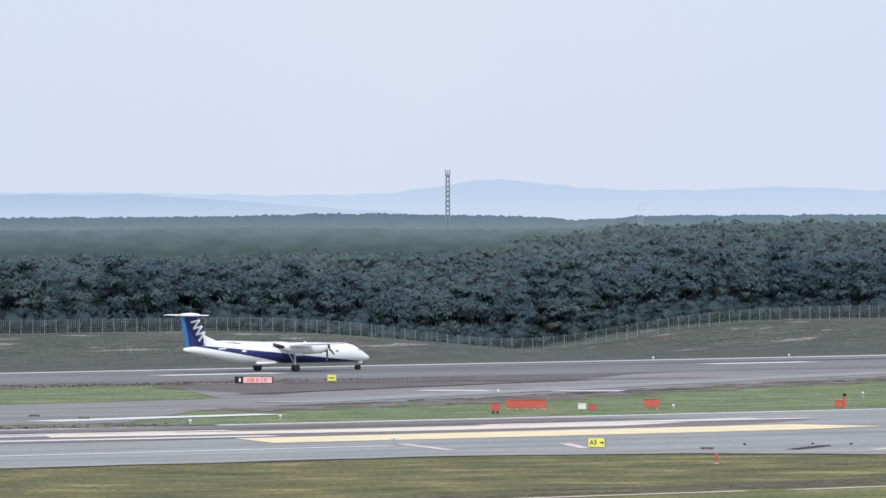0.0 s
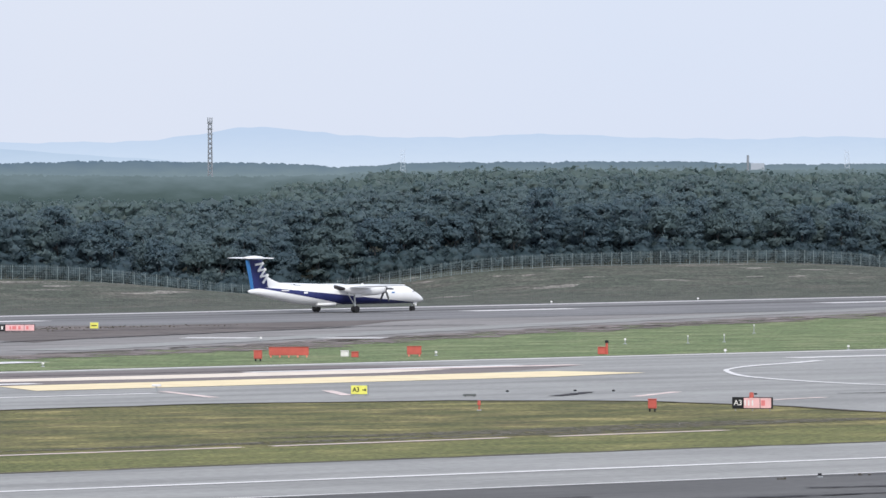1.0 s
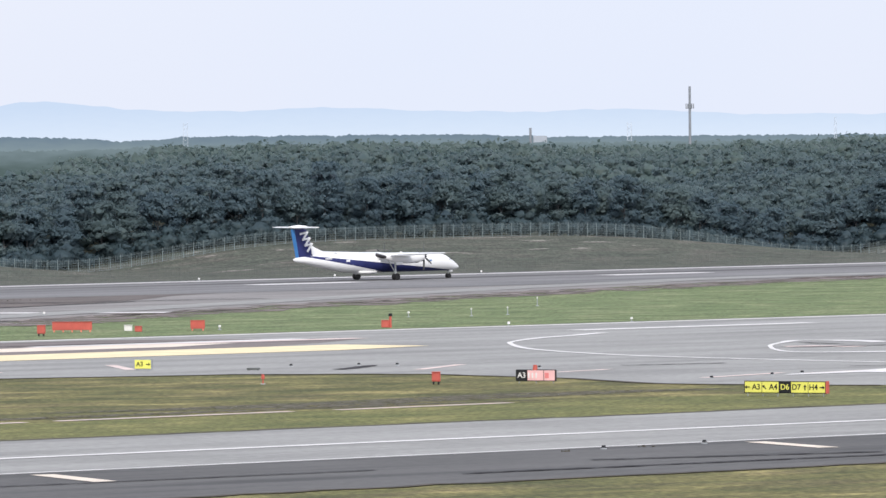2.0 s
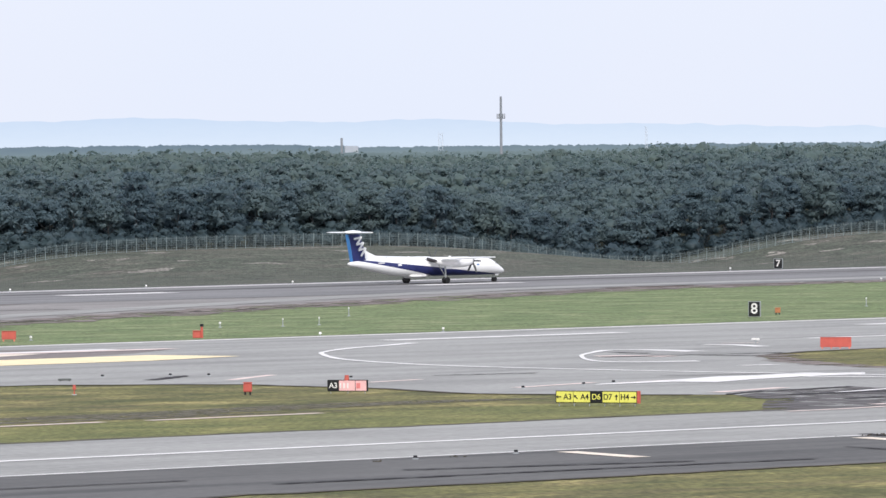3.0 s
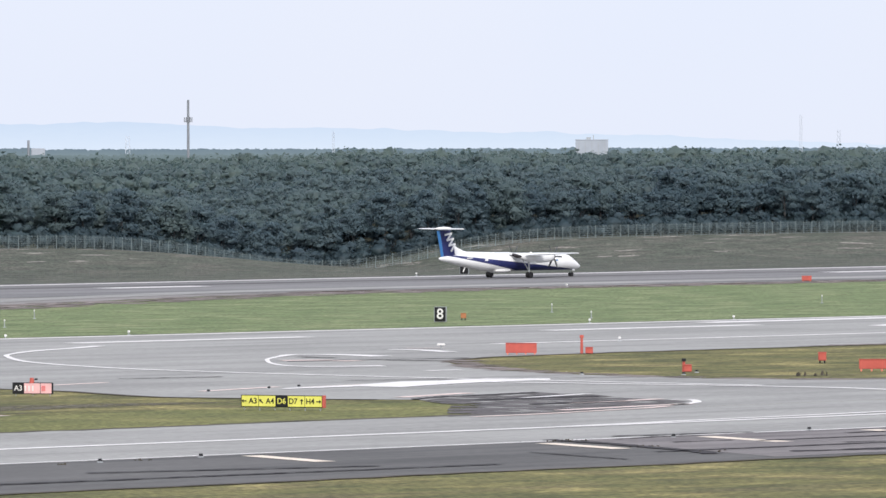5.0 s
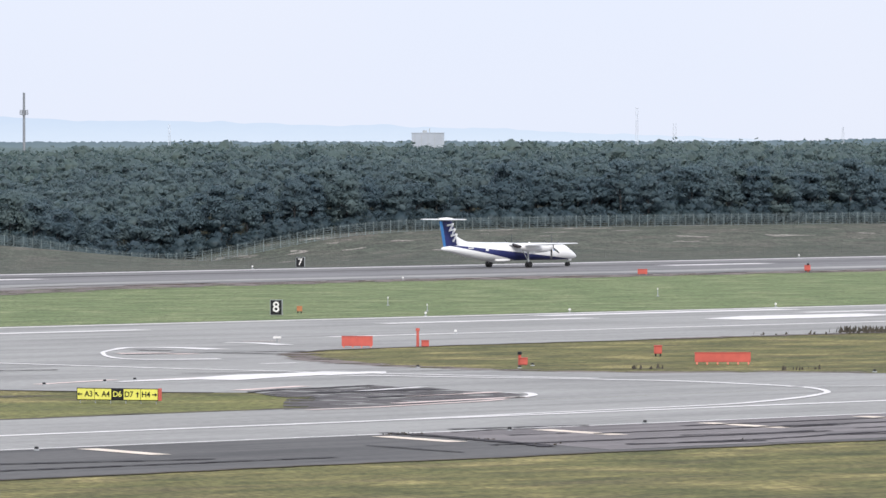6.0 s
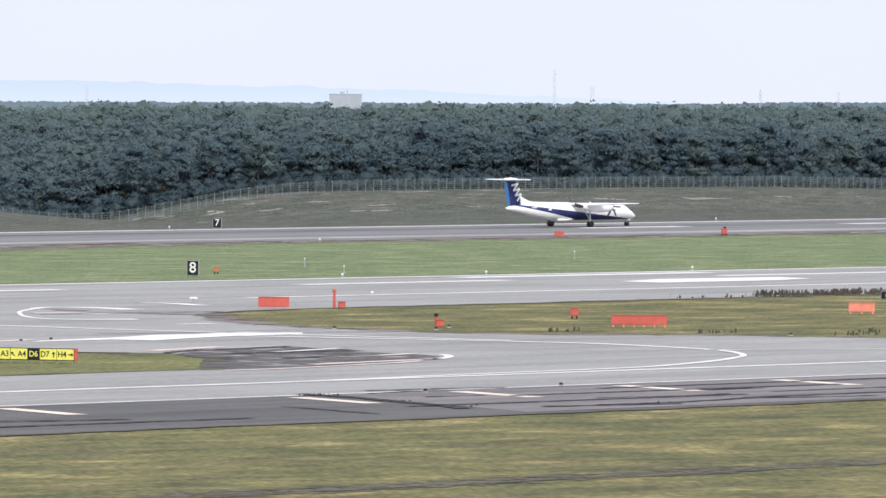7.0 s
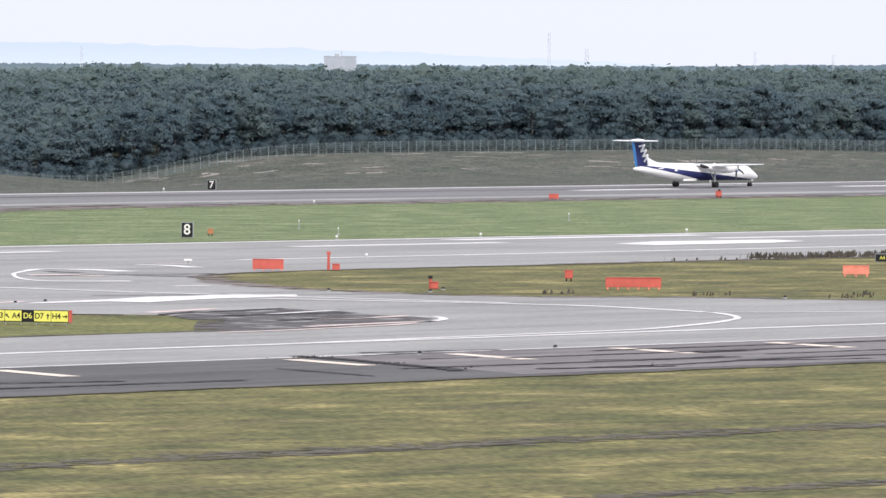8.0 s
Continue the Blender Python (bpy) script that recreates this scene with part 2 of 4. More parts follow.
def part(name, bm, material, parent=None, label="", m=None, smooth=False):
    """Links a bmesh as one mesh object, under a thing or a part where one is given."""
    me = bpy.data.meshes.new(name)
    bmesh.ops.recalc_face_normals(bm, faces=bm.faces)
    bm.to_mesh(me)
    bm.free()
    me.materials.append(material)
    if smooth:
        me.polygons.foreach_set("use_smooth", [True] * len(me.polygons))
    ob = new(name, me)
    if parent:
        ob.parent = parent
    if m:
        ob.matrix_basis = m
    return tagged(ob, label)


def box(size, at=(0, 0, 0), bevel=0.0, bm=None, turn=None):
    """A block whose base middle is at 'at'."""
    bm = bm or bmesh.new()
    m = Matrix.Translation((at[0], at[1], at[2] + size[2] / 2)) @ (turn or Matrix.Identity(4)) @ Matrix.Diagonal((*size, 1))
    made = bmesh.ops.create_cube(bm, size=1, matrix=m)["verts"]
    if bevel:
        edges = list({e for v in made for e in v.link_edges})
        bmesh.ops.bevel(bm, geom=edges, offset=bevel, segments=2, affect="EDGES")
    return bm


def rod(a, b, r, r2=None, seg=8, bm=None):
    bm = bm or bmesh.new()
    a, b = Vector(a), Vector(b)
    m = Matrix.Translation((a + b) / 2) @ (b - a).to_track_quat("Z", "Y").to_matrix().to_4x4()
    bmesh.ops.create_cone(bm, cap_ends=True, segments=seg, radius1=r, radius2=r if r2 is None else r2, depth=(b - a).length, matrix=m)
    return bm


def thing(name, label, category, m, group="", kind=""):
    e = new(name)
    e.empty_display_size = 0.3
    e.matrix_basis = m
    return tagged(e, label, category, group, kind)


def smoothstep(a, b, x):
    t = min(1.0, max(0.0, (x - a) / (b - a)))
    return t * t * (3 - 2 * t)


# ---------------------------------------------------------------- ground
def azimuth(x, y):
    return HEAD - math.degrees(math.atan2(y, x))


def bank_crest(x):
    """Height of the grassy bank under the perimeter fence."""
    z = 3.6 + 0.0036 * (min(x, 1020) - 650)
    z -= 4.3 * math.exp(-((x - 736) / 30) ** 2) + 5.4 * math.exp(-((x - 906) / 34) ** 2)
    return z - 0.015 * max(0, x - 1090) - 0.01 * max(0, 640 - x)


def ground_z(x, y):
    if y < 760:
        return 0.0
    xx = min(1150, max(500, x))
    z = smoothstep(765, 812, y) * 0.0017 * (xx - 650)
    if y > 872:
        z += smoothstep(872, 934, y) * (bank_crest(min(1250, max(560, x))) - z)
    if y > 940:
        az = azimuth(x, y)
        hill = 4.7 * smoothstep(0.1, 1.7, az) + 0.6 * smoothstep(4.5, 7, az) - 1.5 * smoothstep(3.6, 4.6, az) * (1 - smoothstep(5, 7, az))
        lift = smoothstep(945, 1120, y)
        far = 1.6 + hill + 1.0 * noise.noise((x * 0.006, y * 0.006, 3.0))
        z += lift * (far - z)
    return z


def steps(*spans):
    out = []
    for a, b, d in spans:
        out += list(np.arange(a, b, d))
    return [float(v) for v in out] + [float(spans[-1][1])]


def grid_mesh(name, xs, ys, lift, material, smooth=True):
    verts = [(x, y, ground_z(x, y) + lift) for y in ys for x in xs]
    w = len(xs)
    faces = [(j * w + i, j * w + i + 1, (j + 1) * w + i + 1, (j + 1) * w + i) for j in range(len(ys) - 1) for i in range(w - 1)]
    return new(name, mesh_from(name, verts, faces, material, smooth))


def flat(name, outline, lift, material, label, category="pavement", kind="structure"):
    """A flat sheet over an outline in plan, on the level part of the field."""
    bm = bmesh.new()
    f = bm.faces.new([bm.verts.new((x, y, lift)) for x, y in outline])
    f.normal_update()
    if f.normal.z < 0:
        f.normal_flip()
    bmesh.ops.triangulate(bm, faces=bm.faces[:])
    me = bpy.data.meshes.new(name)
    bm.to_mesh(me)
    bm.free()
    me.materials.append(material)
    return tagged(new(name, me), label, category, kind=kind)


def curve_through(points, n=8):
    """A smooth line through points in plan (Catmull-Rom)."""
    p = [Vector(q) for q in points]
    p = [2 * p[0] - p[1], *p, 2 * p[-1] - p[-2]]
    out = []
    for i in range(1, len(p) - 2):
        for k in range(n):
            t = k / n
            out.append(0.5 * (2 * p[i] + (p[i + 1] - p[i - 1]) * t + (2 * p[i - 1] - 5 * p[i] + 4 * p[i + 1] - p[i + 2]) * t * t + (3 * p[i] - p[i - 1] - 3 * p[i + 1] + p[i + 2]) * t ** 3))
    return out + [p[-2]]


def ribbon(name, points, width, material, label, lift=0.06, smooth=False, category="marking", taper=0.0, rag=0.0):
    p = curve_through(points) if smooth else [Vector(q) for q in points]
    if rag or not smooth:  # enough steps to follow the ground
        q = [p[0]]
        for a, b in zip(p, p[1:]):
            k = max(1, int((b - a).length / ((0.8 if width < 5 else 2.5) if rag else 12)))
            q += [a.lerp(b, (i + 1) / k) for i in range(k)]
        p = q
    verts, faces = [], []
    for i, c in enumerate(p):
        d = (p[min(i + 1, len(p) - 1)] - p[max(i - 1, 0)]).normalized()
        s = Vector((-d.y, d.x)) * (width if isinstance(width, (int, float)) else float(np.interp(i / max(1, len(p) - 1), np.linspace(0, 1, len(width)), width))) / 2
        if taper:
            s *= min(1.0, (min(i, len(p) - 1 - i) + 0.15) / (taper * len(p)))
        for v in (c - s * (1 + random.uniform(-rag, rag)), c + s * (1 + random.uniform(-rag, rag))):
            verts.append((v.x, v.y, ground_z(v.x, v.y) + lift))
        if i:
            faces.append((2 * i - 2, 2 * i, 2 * i + 1, 2 * i - 1))
    return tagged(new(name, mesh_from(name, verts, faces, material)), label, category, kind="structure")


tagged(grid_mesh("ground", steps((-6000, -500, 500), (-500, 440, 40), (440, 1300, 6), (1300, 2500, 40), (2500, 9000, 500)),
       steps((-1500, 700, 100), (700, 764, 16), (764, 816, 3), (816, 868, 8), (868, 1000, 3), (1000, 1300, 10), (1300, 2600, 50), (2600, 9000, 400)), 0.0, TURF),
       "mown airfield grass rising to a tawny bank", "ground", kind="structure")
tagged(grid_mesh("runway", steps((-1500, 400, 100), (400, 1300, 12), (1300, 3500, 100)), steps((776, 846, 3.5)), 0.05, RUNWAY),
       "dark grey grooved asphalt runway with pale streaks", "runway", kind="structure")
flat("taxiway", [(-1500, 530), (2600, 530), (2600, 608), (-1500, 608)], 0.03, TAXI, "wide pale grey concrete parallel taxiway", "taxiway")
flat("taxiway_junction", [(-1500, 512), (396, 512), (416, 503), (427, 490), (426, 470), (421, 453), (425, 441), (430.4, 432.5), (426.9, 421.5), (417.2, 412.6), (408, 404), (525, 404), (509, 416), (504, 428), (499, 437), (491.5, 443), (487.4, 455),
     (488.4, 470), (493, 484), (501, 497.5), (510.9, 509.6), (523.7, 517), (545, 518.7), (600, 519.5), (2600, 519.5), (2600, 530), (-1500, 530)], 0.035, TAXI, "pale concrete taxiway junction between grass islands", "taxiway")
flat("near_taxiway", [(-1500, 363), (2600, 363), (2600, 404), (-1500, 404)], 0.03, TAXI, "pale grey concrete taxiway beside mown grass", "taxiway")
flat("near_shoulder", [(-1500, 332), (2600, 332), (2600, 363), (-1500, 363)], 0.03, SHOULDER, "dark asphalt taxiway shoulder with tar seams", "shoulder")
flat("worn_shoulder", [(377.6, 363), (366, 334), (1500, 334), (1500, 363)], 0.045, WORN, "pinkish-grey worn asphalt shoulder with dark seams", "shoulder")
flat("bare_patch", [(522, 708), (536, 752), (556, 765), (580, 774), (640, 776), (625, 768), (606, 752), (585, 740), (563, 729), (545, 725)], 0.05, DARKSOIL, "bare dark weedy ground beside the exit taxiway", "soil")
flat("stained_strip", [(-300, 567), (470, 567), (486, 574), (500, 583), (480, 603), (-300, 604)], 0.045, STAINED, "brown stained asphalt between painted stripes", "pavement")
flat("dark_patch", [(404.5, 403), (414, 412.6), (423.5, 421.5), (428.5, 430), (437.6, 435.5), (442.3, 435.5), (449.9, 437), (449.2, 430.4), (444.5, 422), (443.3, 415.8), (441.4, 412.2), (431.1, 407), (421, 404), (415.6, 403)], 0.05, PATCH, "dark weathered asphalt patch", "pavement")
flat("rapid_exit", [(756, 777), (700, 757), (650, 736), (599, 713), (549, 688), (521, 672), (500, 667), (481, 660), (470, 652), (458, 640), (440, 622), (-1500, 622), (-1500, 690), (466, 690), (488, 694),
     (508, 699), (531, 738), (556, 765), (572, 777)], 0.03, EXIT, "pale worn asphalt exit taxiway joining the runway", "taxiway")
ribbon("service_track", [(100, 274), (700, 274)], 4.6, TRACK, "faint worn track across the grass", 0.03, category="track", rag=0.6)
ribbon("service_track", [(100, 235.5), (700, 235.5)], 3.2, TRACK, "faint worn track across the grass", 0.03, category="track", rag=0.4)
ribbon("soil_strip", [(-200, 615), (425, 615), (440, 612)], 13, BROWN, "bare brown soil strip beside the taxiway", 0.03, category="soil", rag=0.25)
ribbon("soil_strip", [(474, 653), (490, 657), (505, 661), (521, 666), (549, 682), (599, 707), (650, 730), (700, 750), (760, 768), (850, 773), (1100, 773)], 13, BROWN, "bare brown soil beside the exit taxiway", 0.04, True, "soil", rag=0.45)
ribbon("soil_strip", [(300, 768), (560, 768), (585, 776)], 14, BROWN, "bare brown soil beside the runway", 0.06, category="soil", rag=0.3)
ribbon("soil_strip", [(515, 511), (502, 497), (494, 483), (490, 470), (489, 455), (493, 444), (501, 436), (506, 426), (511, 416), (528, 406), (620, 405), (900, 405)], 3.6, BROWN, "bare brown soil along the grass island", 0.048, True, "soil", rag=0.6)
ribbon("soil_strip", [(575, 519.5), (700, 520.5), (1200, 520.5)], 3.5, BROWN, "bare brown soil along the grass island", 0.048, category="soil", rag=0.6)
ribbon("runway_shoulder", [(500, 676), (560, 705), (640, 744), (690, 766), (740, 782), (800, 787), (1000, 787), (1600, 787)], 8, TAXI, "pale grey strip along the runway edge", 0.075, True, "shoulder", rag=0.12)
for a, b in ((262, 296), (303, 336), (339, 362), (366, 384)):
    ribbon("gravel_line", [(a, 430.4), (b, 430.6 + random.uniform(-0.3, 0.3))], 1.2, PINK, "pale gravel drain line in the grass", 0.03, category="drain")

# painted markings
for v, w in ((381.5, 1.4), (363.6, 0.75)):
    ribbon("taxiway_edge_line", [(-200, v), (900, v)], w, WHITE, "thin white painted taxiway line")
for x in (226.0, 283.5, 344.0, 372.2, 388.6, 406.0, 423.4, 441.0, 458.5):
    ribbon("shoulder_stripe", [(x - 0.3, 361.0), (x - 3.7, 350.4)], 1.6, CREAM, "pale pink diagonal shoulder stripe")
for x in (387, 460, 533, 605.5, 678, 751):
    ribbon("taxiway_dash", [(x, 587.5), (x + 35, 587.5)], 3.0, WHITE, "long white painted dash")
ribbon("taxiway_edge_line", [(-200, 539), (411, 539)], 1.6, WHITE, "thin white painted taxiway line")
ribbon("taxiway_edge_line", [(-300, 606.5), (2000, 606.5)], 2.3, WHITE, "white painted taxiway edge line")
ribbon("taxiway_edge_line", [(560, 551), (1500, 551)], 1.8, WHITE, "thin white painted taxiway line")
flat("broad_stripe", [(414, 567.5), (408, 553), (470, 552), (485, 556), (483, 567.5)], 0.065, YELLOW, "broad cream-yellow painted stripe", "marking")
flat("broad_stripe", [(408, 590), (403, 582), (440, 575.5), (468, 575.5), (481, 581), (470, 585.5), (430, 586)], 0.065, CREAM, "broad cream painted stripe", "marking")
ribbon("broad_stripe", [(388, 576), (422, 572)], 3.4, WHITE, "white painted stripe with worn ends")
ribbon("thin_stripe", [(380, 594), (430, 590)], 3, PINK, "pink faded painted stripe")
ribbon("thin_stripe", [(458, 585.5), (500, 584)], 3, PINK, "pink faded painted stripe")
ribbon("broad_stripe", [(436, 631), (452, 634), (469.6, 637)], 5.0, WHITE, "broad white painted stripe")
ribbon("hold_bar", [(548.5, 713.5), (563.5, 693.5)], 4.5, WHITE, "white painted hold bar across the exit")
flat("broad_stripe", [(646, 575), (659.4, 580.5), (678.3, 578.4), (675.5, 571), (665.1, 567.6), (645.5, 568)], 0.065, WHITE, "broad white painted block", "marking")
ribbon("broad_stripe", [(645, 600), (690, 600)], 4.5, WHITE, "white painted stripe beside the edge line")
for a in (515, 580, 675.0, 743.0, 903.0, 970.0):
    ribbon("runway_centre_dash", [(a, 812), (a + (20 if a < 900 else 25), 812)], 5.0, WHITE, "white runway dash", 0.09)
ribbon("runway_edge_line", [(-500, 840), (2500, 840)], 3.2, WHITE, "white runway edge line", 0.09)
ribbon("rubber_streak", [(560, 822), (1000, 822)], 7, SHOULDER, "dark tyre rubber streak on the runway", 0.07, taper=0.3)
for a, b in (((415, 543), (407, 525)), ((427, 534), (419, 521)), ((434, 499), (446, 507)), ((436, 483), (444, 485)), ((433, 461), (446, 465)), ((446, 462), (457, 464))):
    ribbon("edge_dash", [a, b], 1.1, PINK, "short faded painted dash")
CURVES = [
    ([(527, 576.5), (518, 571.5), (510, 567.5), (501, 561), (494, 554), (482, 537), (474, 516), (472, 498), (472, 477), (474, 455), (476, 436)], (1.5, 1.5, 1.3, 0.6, 0.55, 0.9, 1.2, 1.2, 1.2, 1.2, 1.2), WHITE),
    ([(518.5, 525.7), (520, 533), (517.5, 537), (511.4, 533.1), (504.5, 527.5), (499.5, 522.3), (494.5, 516.5), (490.5, 510.5), (490, 506), (495.5, 502.2)], (3.0, 3.0, 1.6, 0.8, 0.5, 0.42, 0.5, 0.8, 1.8, 3.0), WHITE),
    ([(501.9, 522.9), (504.8, 520.9), (505.2, 515.9)], 2.8, PINK),
    ([(536.8, 543.2), (537.7, 540), (534.3, 532.1)], 2.0, WHITE), ([(541.3, 545.3), (544.5, 543.1)], 1.0, PINK), ([(487.3, 488.3), (491.2, 487.7)], 1.6, WHITE),
    ([(467.1, 460), (469, 454.6), (471.6, 445.1), (473.8, 436.1), (475.4, 426.5), (473.7, 417.5), (471, 408.8), (467.2, 403), (462.4, 398), (457.7, 394.8), (450.2, 390.7), (437.8, 385.8), (429.4, 384.5), (412.8, 383.4), (393.5, 381.6)], (1.6, 1.6, 1.5, 1.5, 1.5, 1.3, 1.0, 0.7, 0.55, 0.7, 1.0, 1.1, 1.0, 1.0, 1.0), WHITE),
    ([(433.2, 437.1), (444.9, 440.8)], 1.6, PINK), ([(435.1, 427.1), (443.1, 429.7), (449.9, 431.7)], 1.1, WHITE),
    ([(432.3, 417.4), (437.6, 417.2), (444.5, 418.3)], 1.4, PINK), ([(419.7, 405.9), (428.3, 407.3), (437.5, 408.5)], 1.3, PINK),
    ([(434.4, 407.5), (438.6, 409.3), (441.9, 411.8), (445, 415.6), (443.6, 416.4)], 0.75, WHITE), ([(432.7, 406.2), (427.3, 404.2), (419.1, 402.6), (411.9, 401.2), (405.1, 401)], 0.9, PINK),
    ([(470, 409), (500, 395), (560, 390), (700, 388)], 0.7, WHITE),
]
for pts, w, paint in CURVES:
    ribbon("guide_line", pts, w, paint, "curved painted guide line" if len(pts) > 2 else "short painted guide line", 0.07, len(pts) > 2)
flat("broad_stripe", [(441, 459.8), (444, 461.7), (454.1, 463.4), (462.9, 467), (466.9, 466), (474.8, 468.2), (478.3, 463.7), (474.8, 460.2), (466.7, 460.3), (459, 458.4), (451.8, 455.8), (450.8, 460)], 0.072, WHITE, "bright broad white painted band", "marking")
ribbon("worn_strip", [(345, 444), (372, 440.5), (398, 443), (418, 440)], 8, TRACK, "dark worn strip across the grass", 0.02, True, "track", 0.3)
ribbon("worn_strip", [(300, 437), (360, 435.5), (392, 433)], 3.5, TRACK, "dark worn strip across the grass", 0.022, True, "track", 0.3)
for v in (235.0, 272.4, 275.6):  # broken wheel ruts
    x = 130.0
    while x < 640:
        d = random.uniform(3, 14)
        ribbon("wheel_rut", [(x, v + random.gauss(0, 0.4)), (x + d / 2, v + random.gauss(0, 0.4)), (x + d, v + random.gauss(0, 0.4))], random.uniform(0.4, 1.1), EARTH, "dark broken wheel rut in the track", 0.045, category="track", taper=0.35, rag=0.25)
        x += d + random.uniform(2, 16)
PALESOIL = plain("pale_dry_soil", (0.31, 0.27, 0.25), 0.95, wear=0.3, scale=0.3)
for k in range(130):  # dark and pale smears on the bare verge
    x = random.uniform(480, 1000)
    y = 657 + (x - 480) * 0.43 if x < 740 else 774
    dark = k % 5 < 2
    ribbon("soil_smear", [(x, y + random.gauss(0, 2.6)), (x + random.uniform(4, 16), y + random.uniform(0, 3.0) + (3.5 if x < 730 else 0))], random.uniform(0.5, 1.8), EARTH if dark else PALESOIL, "dark earth smear on bare soil" if dark else "pale dry smear on bare soil", 0.078, category="soil", taper=0.4, rag=0.5)
# ragged dark soil along the edges of the paving
EDGES = [
    [(-200, 404.4), (412, 404.4)], [(-200, 331.6), (900, 331.6)], [(-300, 608.4), (2000, 608.4)], [(-300, 690.3), (466, 690.3), (488, 694.3), (508, 699.3)],
    [(-200, 511.6), (396, 511.6), (416, 502.6), (426.6, 489.8), (425.6, 470), (420.6, 453), (424.6, 441), (430, 432.8)],
    [(1200, 519), (600, 519), (545, 518.2), (523.7, 516.6), (511.4, 509.2)],
]
for pts in EDGES:
    q = []
    for a, b in zip(pts, pts[1:]):
        n = max(1, int((Vector(b) - Vector(a)).length / 3))
        q += [Vector(a).lerp(Vector(b), i / n) for i in range(n)]
    q = [p + Vector((random.gauss(0, 0.18), random.gauss(0, 0.35))) for p in q]
    ribbon("soil_edge", q, 1.0, EARTH, "thin dark soil edge beside the paving", 0.055, category="soil")
for a, b in (((582.7, 635.0), (588.2, 632.3)), ((693.1, 675.1), (699.7, 671.8)), ((758.6, 710.3), (764.7, 708.5))):
    ribbon("pale_grass", [a, b], 4.0, PALEGRASS, "pale dry streak in the green grass", 0.03, category="grass", taper=0.4, rag=0.4)
# tar seams and weedy cracks
for k, (pts, w) in enumerate([([(376.5, 365), (373.8, 356), (371.3, 350.4), (369.7, 345.7), (366.6, 340)], 0.8), ([(380.3, 362.2), (385.2, 363), (389.6, 362.5)], 0.35), ([(379, 355.5), (384.7, 354.9)], 0.4), ([(403, 350.8), (409.8, 350.8)], 0.5), ([(387, 346.6), (393.9, 345), (399.9, 345.4)], 0.4), ([(377.6, 338.1), (387, 337.9), (394.6, 339.3), (405, 336.2)], 0.5), ([(508.9, 515.7), (510.9, 509.6)], 0.7), ([(430, 432.5), (437.6, 436), (442.3, 436), (450, 437.5)], 0.7), ([(511.4, 530.6), (511.9, 525.5)], 0.7), ([(318, 349), (338, 343)], 0.5), ([(384, 366), (396, 363.8)], 0.6), ([(373, 339), (384, 336)], 0.7),
                 ([(366, 345), (400, 344)], 0.5), ([(385, 353), (420, 352)], 0.5), ([(395, 340), (440, 340)], 0.6), ([(400, 358), (450, 357)], 0.45), ([(405, 346), (470, 346)], 0.4),
                 ([(430, 505), (440, 512)], 0.8), ([(452, 492), (462, 489)], 0.6), ([(462, 473), (520, 440)], 0.35), ([(433, 428), (446, 427)], 1.2), ([(428, 417), (440, 418)], 0.9),
                 ([(500, 520), (520, 515)], 0.7), ([(380, 611), (440, 606)], 0.9), ([(400, 596), (480, 590)], 0.5),
                 ([(360, 351), (356, 338)], 0.3), ([(300, 341), (345, 339)], 0.5), ([(250, 351), (300, 349)], 0.4), ([(560, 757), (620, 742)], 0.8), ([(520, 712), (600, 745)], 0.7)]):
    ribbon("tar_seam", pts, w * 1.5, CRACK, "dark tar-filled seam in the pavement", 0.085, category="seam", rag=0.55)

# ---------------------------------------------------------------- far distance
def backdrop(name, distance, az0, az1, height, material, label):
    verts, faces = [], []
    n = int((az1 - az0) * 90)
    for i in range(n + 1):
        az = az0 + (az1 - az0) * i / n
        p = bearing(az, 0, distance)
        verts += [(p.x, p.y, -30), (p.x, p.y, EYE.z + height(az) * distance / 13200)]
        if i:
            faces.append((2 * i - 2, 2 * i, 2 * i + 1, 2 * i - 1))
    return tagged(new(name, mesh_from(name, verts, faces, material)), label, "backdrop", kind="structure")


def bump(az, at, width):
    return math.exp(-((az - at) / width) ** 2)


def mountains(az):
    h = 54 - 4.3 * max(0, az - 2.8) - 5 * max(0, az - 8.5)
    return max(-30, h - 6 * bump(az, -1.2, 1.0) + 20 * bump(az, 0.35, 0.55) + 5 * bump(az, 2.5, 0.5) + 7 * bump(az, 4.8, 0.5) + 3 * bump(az, 6.6, 0.5) + 3.5 * noise.noise((az * 2.3, 1, 0)) + 3 * noise.noise((az * 5.5, 3, 0)) + 1.2 * noise.noise((az * 9, 2, 0)))


def near_mountains(az):
    return 50 - 17 * max(0, az + 2.4) + 2.5 * noise.noise((az * 3, 5, 0)) if az < 2 else -30


def ridge(az):
    return 10 + 5 * bump(az, -0.8, 0.8) - 7 * bump(az, 1.0, 0.35) - 6 * smoothstep(3.4, 4.4, az) + 4 * smoothstep(11, 12, az) + 2.2 * noise.noise((az * 6, 7, 0)) + 2.5 * noise.noise((az * 28, 9, 0)) + 2.0 * noise.noise((az * 75, 4, 0))


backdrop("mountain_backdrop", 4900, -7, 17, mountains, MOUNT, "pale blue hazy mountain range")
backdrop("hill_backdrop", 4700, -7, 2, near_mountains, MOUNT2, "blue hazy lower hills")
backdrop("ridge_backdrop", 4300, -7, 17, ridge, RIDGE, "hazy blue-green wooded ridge")


